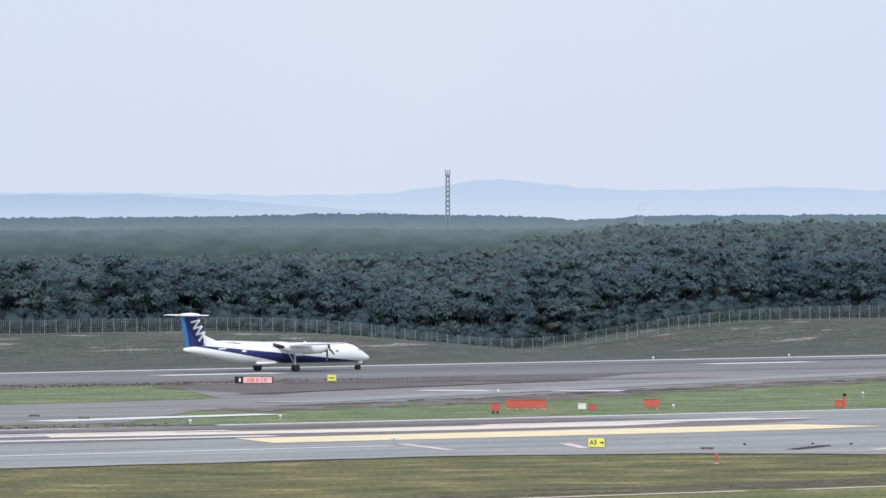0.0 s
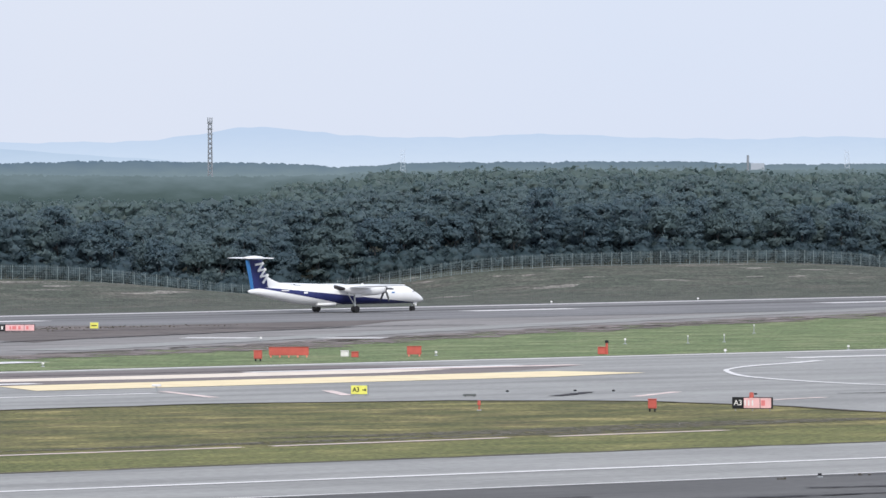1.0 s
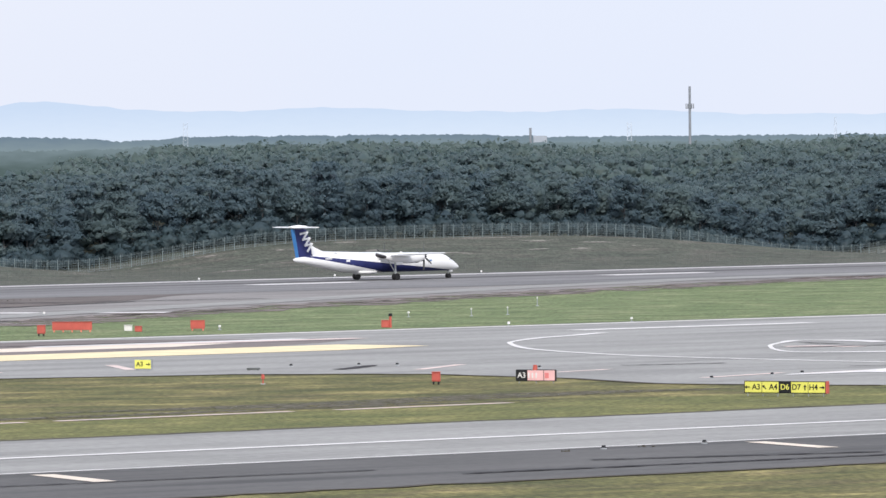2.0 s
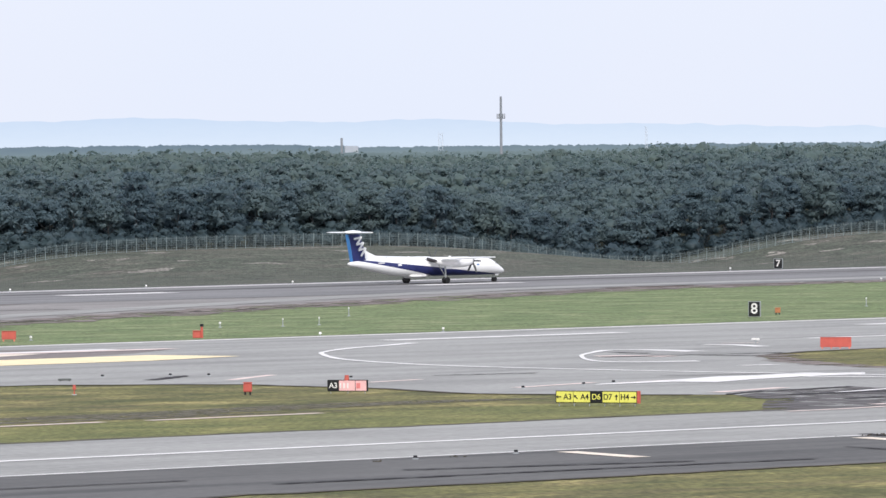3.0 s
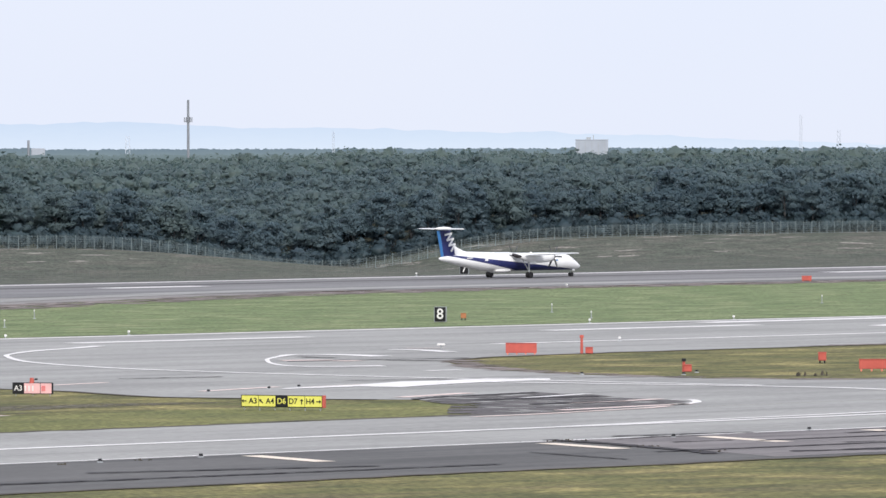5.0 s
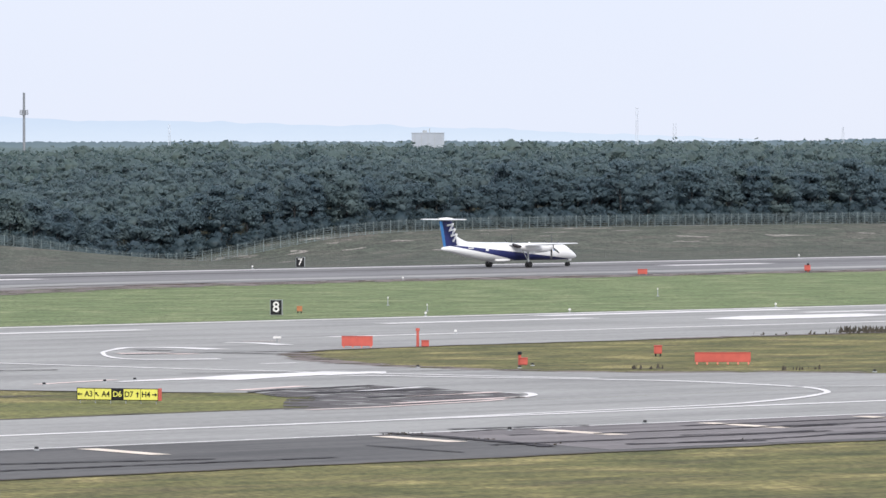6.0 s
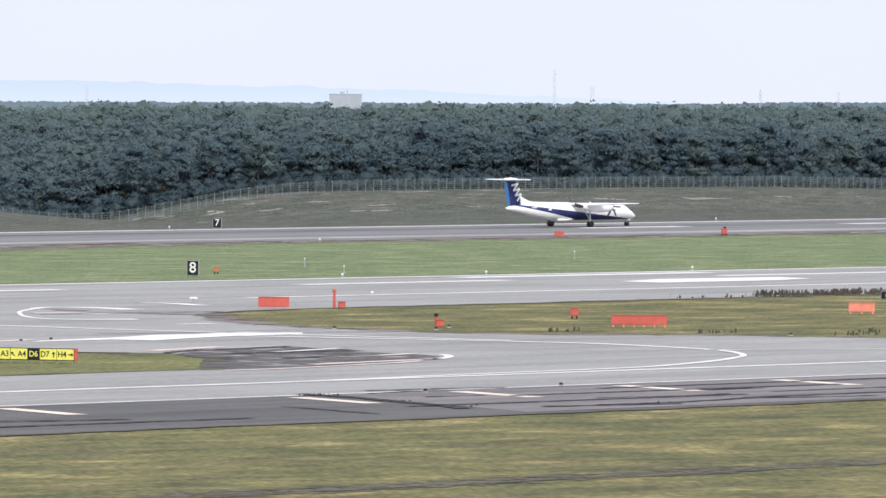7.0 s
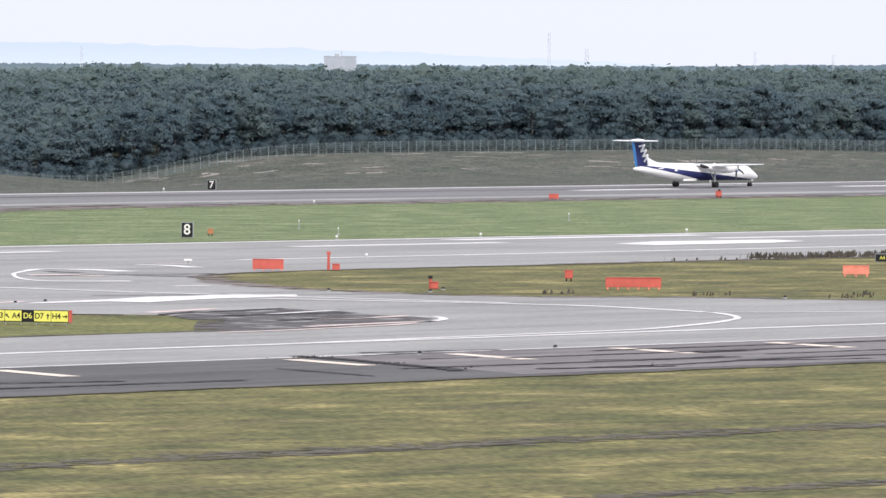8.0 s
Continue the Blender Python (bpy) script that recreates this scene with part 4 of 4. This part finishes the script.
def leaf_cloud(blobs, count, size, rng, core=0.64):
    """Leaf sprays: small bent quads strewn loosely through flattened boughs (x, y, z, r), over a dim leafy core."""
    arr = np.array(blobs)
    mid = np.array((0, 0, arr[:, 2].mean()))
    w = arr[:, 3] ** 2
    b = arr[rng.choice(len(arr), count, p=w / w.sum())]
    d = rng.normal(size=(count, 3))
    d[:, 2] = np.where(d[:, 2] < -0.3, -d[:, 2] * 0.6, d[:, 2])
    d /= np.linalg.norm(d, axis=1)[:, None]
    c = b[:, :3] + d * (b[:, 3] * rng.uniform(0.62, 1.2, count))[:, None] * np.array((1.12, 1.12, 0.68))
    nrm = d * 0.7 + rng.normal(size=(count, 3)) * 0.45 + np.array((0, 0, 0.35))
    nrm /= np.linalg.norm(nrm, axis=1)[:, None]
    t = np.cross(nrm, rng.normal(size=(count, 3)))
    t /= np.linalg.norm(t, axis=1)[:, None] + 1e-9
    s = np.cross(nrm, t)
    k = size * rng.uniform(0.45, 1.3, count)[:, None]
    q = np.stack([c - t * k - s * k * 0.35, c + t * k * 0.5 - s * k * 0.6 - nrm * k * 0.25, c + t * k * 1.2 + s * k * 0.2, c - t * k * 0.5 + s * k * 0.6 - nrm * k * 0.25], 1)
    soft = d * 0.5 + (b[:, :3] - mid) / (arr[0, 3] * 2.6) + np.array((0, 0, 0.35))
    soft += rng.normal(size=(count, 3)) * 0.08
    soft /= np.linalg.norm(soft, axis=1)[:, None]
    leaves = np.concatenate([q, np.repeat(soft[:, None, :], 4, 1)], 2).reshape(-1, 6)
    wob = 1 + rng.normal(size=(len(arr), len(BALL))) * 0.2
    mass = arr[:, None, :3] + BALL[None] * (arr[:, None, 3:4] * core * wob[:, :, None]) * np.array((1.1, 1.1, 0.7))
    n2 = BALL[None] * 0.6 + ((arr[:, :3] - mid) / (arr[0, 3] * 2.4))[:, None, :] + np.array((0, 0, 0.3))
    n2 = n2 / np.linalg.norm(n2, axis=2)[:, :, None]
    mass = np.concatenate([mass, n2], 2)[:, BALL_QUADS.ravel(), :].reshape(-1, 6)
    return np.concatenate([mass, leaves])


def quad_mesh(name, verts, material):
    me = bpy.data.meshes.new(name)
    n = len(verts)
    me.vertices.add(n)
    me.vertices.foreach_set("co", np.ascontiguousarray(verts[:, :3], np.float32).ravel())
    me.loops.add(n)
    me.loops.foreach_set("vertex_index", np.arange(n, dtype=np.int32))
    me.polygons.add(n // 4)
    me.polygons.foreach_set("loop_start", np.arange(0, n, 4, dtype=np.int32))
    me.materials.append(material)
    me.update(calc_edges=True)
    me.normals_split_custom_set_from_vertices(np.ascontiguousarray(verts[:, 3:], np.float32))
    return me


def crown_blobs(h, r, base, rng, n=11):
    out = [(0, 0, h * 0.62, r * 0.72)]
    for i in range(n):
        a, u = rng.uniform(0, 6.28), rng.uniform(0, 1)
        z = base + (h - base) * (0.12 + 0.8 * u)
        k = r * (1.0 - 0.75 * abs(u - 0.35)) * rng.uniform(0.45, 0.85)
        out.append((math.cos(a) * k, math.sin(a) * k, z, r * rng.uniform(0.2, 0.42)))
    out.append((rng.normal() * 0.4, rng.normal() * 0.4, h - r * 0.3, r * 0.34))
    return out


def make_tree(h, r, base, seed):
    rng = np.random.default_rng(seed)
    t = thing("tree", "broadleaf tree with dense dark green crown", "tree", pose(0, 0, -500), "trees along the woodland edge")
    bm = rod((0, 0, -0.4), (0.1, 0.05, h * 0.45), 0.24, 0.15, 8)
    rod((0.1, 0.05, h * 0.44), (0.2, -0.1, h * 0.85), 0.15, 0.05, 6, bm)
    for i in range(5):
        a, z = i * 1.3 + rng.uniform(0, 0.6), h * rng.uniform(0.25, 0.6)
        rod((0.08, 0.03, z), (math.cos(a) * r * 0.6, math.sin(a) * r * 0.6, z + h * 0.2), 0.09, 0.03, 5, bm)
    part("trunk", bm, BARK, t)
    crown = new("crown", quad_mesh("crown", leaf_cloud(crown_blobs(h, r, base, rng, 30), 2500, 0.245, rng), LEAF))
    crown.parent = t
    return t


KINDS = [make_tree(h, r, base, 40 + i) for i, (h, r, base) in enumerate([(11.4, 3.4, 0.6), (10.4, 3.8, 0.8), (12.2, 3.6, 1.0), (9.6, 3.2, 0.5), (11.6, 4.0, 0.7), (10.8, 2.9, 0.6)])]
rr = random.Random(5)
for row, y0 in enumerate((944.5, 949.5)):
    x = 606.0 + 2.2 * row
    while x < 1215:
        px, py = x + rr.uniform(-1.2, 1.2), y0 + rr.uniform(-1.8, 1.8)
        s = rr.uniform(0.84, 1.05)
        copy_thing(rr.choice(KINDS), pose(px, py, ground_z(px, py) - 0.2, rr.uniform(-3, 3), rr.uniform(-3, 3), rr.uniform(0, 360)) @ Matrix.Diagonal((s, s, s * rr.uniform(0.92, 1.08), 1)))
        x += rr.uniform(5.2, 7.4)
for k in KINDS:
    for o in (*k.children_recursive, k):
        bpy.data.objects.remove(o)


def wood_block(name, label, y0, y1, spacing, height, radius, leaves, size, blobs, near_az, leaf):
    """Closed canopy between two depths, standing on the ground behind the woodland edge."""
    chunks = []
    y = y0
    while y < y1:
        x = y * 0.63
        while x < y * 1.31:
            px, py = x + RNG.uniform(-0.4, 0.4) * spacing, y + RNG.uniform(-0.4, 0.4) * spacing
            if azimuth(px, py) > near_az:
                h, r = height * RNG.uniform(0.8, 1.1), radius * RNG.uniform(0.8, 1.25)
                v = leaf_cloud(crown_blobs(h, r, h * 0.25, RNG, blobs), leaves, size, RNG)
                v[:, :3] += (px, py, ground_z(px, py))
                chunks.append(v)
            x += spacing
        y += spacing * 0.9
    return tagged(new(name, quad_mesh(name, np.concatenate(chunks), leaf)), label, "woods", kind="stuff")


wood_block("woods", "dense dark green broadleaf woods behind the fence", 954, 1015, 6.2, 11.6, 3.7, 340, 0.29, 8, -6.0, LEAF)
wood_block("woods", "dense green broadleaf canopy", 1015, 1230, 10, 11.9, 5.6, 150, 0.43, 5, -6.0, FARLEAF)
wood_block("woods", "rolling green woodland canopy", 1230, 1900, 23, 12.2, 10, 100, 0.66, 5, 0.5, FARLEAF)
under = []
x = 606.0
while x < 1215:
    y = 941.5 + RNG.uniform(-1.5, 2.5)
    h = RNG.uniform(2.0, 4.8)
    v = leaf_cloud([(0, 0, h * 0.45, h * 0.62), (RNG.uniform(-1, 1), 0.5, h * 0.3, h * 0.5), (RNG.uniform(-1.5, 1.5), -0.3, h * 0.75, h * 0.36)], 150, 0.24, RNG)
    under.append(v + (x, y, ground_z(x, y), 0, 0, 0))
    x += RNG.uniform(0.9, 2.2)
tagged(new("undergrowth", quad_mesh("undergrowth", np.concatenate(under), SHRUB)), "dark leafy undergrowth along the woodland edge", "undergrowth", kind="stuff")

# ---------------------------------------------------------------- the turboprop airliner (x forward, y to its left, z up; origin on the ground between the main wheels)
HULLWHITE = plain("gloss_white_paint", (0.86, 0.86, 0.86), 0.3, wear=0.04, scale=0.4)
NAVY = plain("navy_blue_paint", (0.026, 0.033, 0.135), 0.3, wear=0.12, scale=0.5)
SKYBLUE = plain("light_blue_paint", (0.05, 0.19, 0.46), 0.3, wear=0.1, scale=0.5)
TYRE = plain("tyre_rubber", (0.018, 0.018, 0.02), 0.8, wear=0.3)
BLADE = plain("grey_propeller_blade", (0.11, 0.115, 0.12), 0.4, wear=0.2)
SPINNER = plain("dark_spinner_paint", (0.03, 0.03, 0.033), 0.4, wear=0.2)
SOOT = plain("sooty_exhaust_metal", (0.06, 0.055, 0.06), 0.5, 0.4, wear=0.4)
GLASS, gn, gl, gb = shader("cockpit_glass", 0.08)
gb.inputs["Base Color"].default_value = (0.02, 0.025, 0.03, 1)


def livery():
    """White hull with one navy band that runs from the tail down under the nose."""
    m, n, l, b = shader("hull_livery", 0.3)
    co = n.new("ShaderNodeTexCoord").outputs["Object"]
    sep = n.new("ShaderNodeSeparateXYZ")
    l.new(co, sep.inputs["Vector"])
    x, z = sep.outputs["X"], sep.outputs["Z"]
    top = maths(n, l, "MULTIPLY_ADD", x, -0.092, 2.52)
    low = maths(n, l, "MULTIPLY_ADD", x, -0.165, 1.30)
    inside = maths(n, l, "MULTIPLY", maths(n, l, "LESS_THAN", z, top), maths(n, l, "GREATER_THAN", z, low))
    inside = maths(n, l, "MULTIPLY", inside, maths(n, l, "LESS_THAN", x, 15.2))
    grime = noise_node(n, l, co, 0.8, 4)
    white = ramp_node(n, l, grime, [(0.3, (0.87, 0.87, 0.87)), (0.7, (0.91, 0.91, 0.91))])
    blue = ramp_node(n, l, grime, [(0.3, (0.024, 0.030, 0.115)), (0.7, (0.032, 0.040, 0.15))])
    l.new(mix_node(n, l, inside, white, blue), b.inputs["Base Color"])
    return m


def loft(sections, seg=20, bm=None, closed=True):
    """Skin over rings; a ring is (x, y, z, half width, half height)."""
    bm = bm or bmesh.new()
    rings = []
    for x, y, z, ry, rz in sections:
        rings.append([bm.verts.new((x, y + ry * math.cos(2 * math.pi * i / seg), z + rz * math.sin(2 * math.pi * i / seg))) for i in range(seg)])
    for a, b in zip(rings, rings[1:]):
        for i in range(seg):
            bm.faces.new((a[i], a[(i + 1) % seg], b[(i + 1) % seg], b[i]))
    if closed:
        bm.faces.new(rings[0][::-1])
        bm.faces.new(rings[-1])
    return bm


def aerofoil(stations, upright=False, bm=None):
    """A wing or fin: stations of (span, leading x, chord, rise, thickness)."""
    bm = bm or bmesh.new()
    prof = [(0, 0), (0.04, 0.55), (0.18, 0.95), (0.40, 1.0), (0.7, 0.6), (1.0, 0.06), (1.0, -0.06), (0.7, -0.35), (0.35, -0.6), (0.1, -0.5)]
    rings = []
    for s, lead, chord, rise, th in stations:
        ring = []
        for u, v in prof:
            x, d = lead - u * chord, v * th / 1.6
            ring.append(bm.verts.new((x, d, s) if upright else (x, s, rise + d)))
        rings.append(ring)
    k = len(prof)
    for a, b in zip(rings, rings[1:]):
        for i in range(k):
            bm.faces.new((a[i], a[(i + 1) % k], b[(i + 1) % k], b[i]))
    bm.faces.new(rings[0][::-1])
    bm.faces.new(rings[-1])
    return bm


def airliner():
    t = thing("turboprop_airliner", "white twin-turboprop airliner with navy band and T-tail rolling on the runway", "aircraft", pose(0, 0, 0))
    hull = part("fuselage", loft([(15.95, 0, 1.62, 0.04, 0.04), (15.8, 0, 1.64, 0.22, 0.2), (15.4, 0, 1.72, 0.45, 0.42), (14.7, 0, 1.88, 0.74, 0.68), (13.9, 0, 2.08, 0.98, 0.94), (13.0, 0, 2.3, 1.17, 1.18),
                                  (12.0, 0, 2.42, 1.28, 1.3), (10.8, 0, 2.45, 1.345, 1.35), (6, 0, 2.45, 1.345, 1.35), (0, 0, 2.45, 1.345, 1.35), (-5.0, 0, 2.46, 1.345, 1.35), (-6.5, 0, 2.52, 1.31, 1.30),
                                  (-8.5, 0, 2.66, 1.18, 1.14), (-10.5, 0, 2.84, 0.98, 0.92), (-12.5, 0, 3.03, 0.74, 0.70), (-14.0, 0, 3.12, 0.46, 0.46), (-15.2, 0, 3.16, 0.26, 0.3), (-15.7, 0, 3.18, 0.08, 0.12)], 28),
                livery(), t, "white hull with navy band", smooth=True)
    for side in (-1, 1):
        for k, (x, w) in enumerate(((14.02, 0.42), (13.55, 0.5))):
            part("cockpit_window", box((w, 0.05, 0.36), (0, 0, -0.18), 0.015), GLASS, hull,
                 "dark cockpit window", pose(x, side * (0.52 + 0.34 * k), 2.66 + 0.16 * k, side * -42, -14, side * -26))
    part("belly_fairing", loft([(-4.0, 0, 1.25, 0.7, 0.14), (-3.8, 0, 1.16, 1.02, 0.3), (-2, 0, 1.14, 1.1, 0.34), (-0.7, 0, 1.16, 1.02, 0.3), (-0.4, 0, 1.26, 0.6, 0.1)], 14), HULLWHITE, t, "white belly fairing", smooth=True)
    part("dorsal_fairing", loft([(-5.5, 0, 3.72, 0.05, 0.06), (-8, 0, 3.74, 0.2, 0.26), (-10.2, 0, 3.84, 0.2, 0.5), (-11.6, 0, 4.0, 0.17, 0.86), (-12.5, 0, 4.15, 0.12, 1.25), (-12.9, 0, 4.0, 0.06, 1.0)], 12), HULLWHITE, t, smooth=True)
    for side in (-1, 1):
        part("wing", aerofoil([(0.0, 2.1, 2.95, 3.66, 0.46), (side * 4.4, 2.1, 2.95, 3.70, 0.42), (side * 9.5, 1.75, 2.1, 3.84, 0.3), (side * 13.9, 1.35, 1.35, 3.96, 0.17), (side * 14.2, 1.1, 0.8, 3.98, 0.08)]), HULLWHITE, t)
        nac = part("nacelle", loft([(5.3, side * 4.4, 3.34, 0.36, 0.36), (5.1, side * 4.4, 3.3, 0.56, 0.58), (4.2, side * 4.4, 3.22, 0.66, 0.76), (2.0, side * 4.4, 3.18, 0.68, 0.82), (0.0, side * 4.4, 3.22, 0.66, 0.78), (-1.6, side * 4.4, 3.4, 0.5, 0.52), (-2.9, side * 4.4, 3.52, 0.32, 0.28)], 18), HULLWHITE, t, smooth=True)
        part("exhaust", loft([(-2.2, side * 4.62, 3.42, 0.26, 0.22), (-3.0, side * 4.62, 3.5, 0.3, 0.3), (-3.9, side * 4.62, 3.72, 0.2, 0.26)], 12), SOOT, nac, "dark sooty exhaust pipe", smooth=True)
        part("intake", loft([(5.34, side * 4.4, 2.86, 0.3, 0.16), (4.6, side * 4.4, 2.8, 0.42, 0.22), (3.4, side * 4.4, 2.72, 0.36, 0.14)], 12), SOOT, nac, "dark chin intake", smooth=True)
        part("flap", box((0.9, 4.4, 0.09), (-1.05, side * 7.2, 3.6), 0.02), HULLWHITE, t)
        prop = part("propeller", loft([(-0.1, 0, 0, 0.36, 0.36), (0.25, 0, 0, 0.3, 0.3), (0.62, 0, 0, 0.06, 0.06)], 14), SPINNER, t, "six-bladed propeller with dark spinner", pose(5.35, side * 4.4, 3.34))
        blade = None
        for i in range(6):
            if blade is None:
                bm = aerofoil([(0.3, 0.1, 0.2, 0, 0.1), (0.8, 0.16, 0.32, 0, 0.07), (1.5, 0.13, 0.30, 0, 0.05), (1.98, 0.0, 0.16, 0, 0.03)], True)
                b0 = part("blade", bm, BLADE, prop)
                blade = b0.data
                b0.matrix_basis = pose(0.05, 0, 0, 0, 0, 0) @ Matrix.Rotation(radians(62), 4, "Z")
            else:
                b0 = new("blade", blade)
                b0.parent = prop
                b0.matrix_basis = Matrix.Rotation(i * math.pi / 3, 4, "X") @ pose(0.05, 0, 0) @ Matrix.Rotation(radians(62), 4, "Z")
        PROPS.append((prop, (5.35, side * 4.4, 3.34)))
        gear = part("main_gear", rod((0.0, side * 4.4, 0.48), (-0.15, side * 4.4, 2.7), 0.11, 0.14, 10), STEEL, t)
        part("drag_strut", rod((0.0, side * 4.4, 0.9), (-1.5, side * 4.4, 2.9), 0.06, seg=8), STEEL, gear)
        part("gear_door", box((1.3, 0.05, 0.42), (0.2, side * 4.95, 2.2), 0.02), HULLWHITE, gear)
        for off in (-0.27, 0.27):
            WHEELS.append((wheel(gear, 0.0, side * 4.4 + off, 0.50, 0.50, 0.34), (0.0, side * 4.4 + off, 0.50)))
    nose = part("nose_gear", rod((13.94, 0, 0.36), (13.85, 0, 1.5), 0.08, 0.1, 10), STEEL, t)
    part("gear_door", box((0.7, 0.04, 0.32), (14.2, -0.3, 0.95), 0.02), HULLWHITE, nose)
    for off in (-0.2, 0.2):
        WHEELS.append((wheel(nose, 13.94, off, 0.36, 0.36, 0.22), (13.94, off, 0.36)))
    # tail
    fin = part("fin", aerofoil([(3.0, -11.5, 3.1, 0, 0.42), (5.0, -12.3, 2.6, 0, 0.36), (7.6, -13.3, 2.15, 0, 0.3)], True), NAVY, t, "navy blue fin")
    rud = part("rudder", aerofoil([(3.3, -14.62, 0.6, 0, 0.18), (5.0, -14.92, 0.66, 0, 0.18), (7.55, -15.46, 0.7, 0, 0.15)], True), SKYBLUE, t, "light blue rudder")
    tail = part("tailplane", aerofoil([(-4.62, -14.7, 1.15, 7.83, 0.12), (-4.3, -14.45, 1.5, 7.83, 0.17), (0, -13.6, 2.5, 7.78, 0.3), (4.3, -14.45, 1.5, 7.83, 0.17), (4.62, -14.7, 1.15, 7.83, 0.12)]), HULLWHITE, t)
    part("fairing", loft([(-12.7, 0, 7.82, 0.05, 0.05), (-13.3, 0, 7.85, 0.24, 0.22), (-14.6, 0, 7.9, 0.3, 0.28), (-15.9, 0, 7.9, 0.2, 0.18), (-16.7, 0, 7.88, 0.04, 0.04)], 14), HULLWHITE, tail, smooth=True)
    # airline mark as plain white slanted shapes on both sides of the fin
    for side in (-1, 1):
        line = [Vector((-13.95 + 1.3 * k / 6 + (0.5 if k % 2 else -0.5), 7.2 - 2.5 * k / 6 + (0.3 if k % 2 else -0.3))) for k in range(7)]
        for k, (a, b) in enumerate(zip(line, line[1:])):
            d = (b - a).normalized() * 0.12
            s = Vector((-d.y, d.x)).normalized() * 0.14
            bm = bmesh.new()
            outer = [bm.verts.new((q.x, side * (0.26 + 0.012 * (k % 2)), q.y)) for q in (a - d - s, b + d - s, b + d + s, a - d + s)]
            inner = [bm.verts.new((v.co.x, side * (0.10 + 0.012 * (k % 2)), v.co.z)) for v in outer]
            bm.faces.new(outer)
            bm.faces.new(inner[::-1])
            for i in range(4):
                bm.faces.new((outer[i], outer[i - 1], inner[i - 1], inner[i]))
            part("emblem_stroke", bm, HULLWHITE, fin, "plain white slanted stroke")
        part("lettering_bar", box((1.3, 0.02, 0.16), (-9.9, side * 1.05, 3.15)), HULLWHITE, hull)
        part("emblem", box((0.7, 0.02, 0.3), (-6.4, side * 1.30, 2.75)), HULLWHITE, hull)
        part("emblem", box((0.5, 0.02, 0.2), (9.4, side * 1.345, 2.6)), SKYBLUE, hull)
    part("antenna", aerofoil([(3.75, -3.2, 0.6, 0, 0.06), (4.1, -3.4, 0.35, 0, 0.05)], True), HULLWHITE, hull)
    part("antenna", aerofoil([(3.75, 5.2, 0.6, 0, 0.06), (4.05, 5.0, 0.35, 0, 0.05)], True), HULLWHITE, hull)
    return t


def wheel(parent, x, y, z, r, w):
    bm = bmesh.new()
    prof = [(-0.5, 0.62), (-0.5, 0.86), (-0.36, 0.97), (0, 1.0), (0.36, 0.97), (0.5, 0.86), (0.5, 0.62)]
    seg = 20
    rings = [[bm.verts.new((r * q * math.cos(2 * math.pi * i / seg), w * p, r * q * math.sin(2 * math.pi * i / seg))) for i in range(seg)] for p, q in prof]
    for a, b in zip(rings, rings[1:]):
        for i in range(seg):
            bm.faces.new((a[i], a[(i + 1) % seg], b[(i + 1) % seg], b[i]))
    bm.faces.new(rings[0][::-1])
    bm.faces.new(rings[-1])
    return part("wheel", bm, TYRE, parent, "black tyre on a steel hub", pose(x, y, z))


PROPS, WHEELS = [], []
AIRLINER = airliner()
ROLL = [(0.0, 606.9), (0.5, 633.2), (1.0, 659.0), (1.5, 682.5), (2.0, 706.9), (3.5, 776.3), (4.0, 798.0), (4.5, 818.8), (5.0, 838.8), (6.5, 894.1), (7.0, 911.2), (7.5, 927.8), (8.0, 943.9)]


def motions():
    walk(AIRLINER, [(t, pose(x, 822.0, ground_z(x, 822.0) + 0.05)) for t, x in ROLL])
    ticks = [k / 30 for k in range(241)]
    for w, at in WHEELS:
        walk(w, [(t, pose(*at) @ Matrix.Rotation(radians(80 * 30 * t), 4, "Y")) for t in ticks])
    for p, at in PROPS:
        walk(p, [(t, pose(*at) @ Matrix.Rotation(radians(-83 * 30 * t), 4, "X")) for t in ticks])


motions()
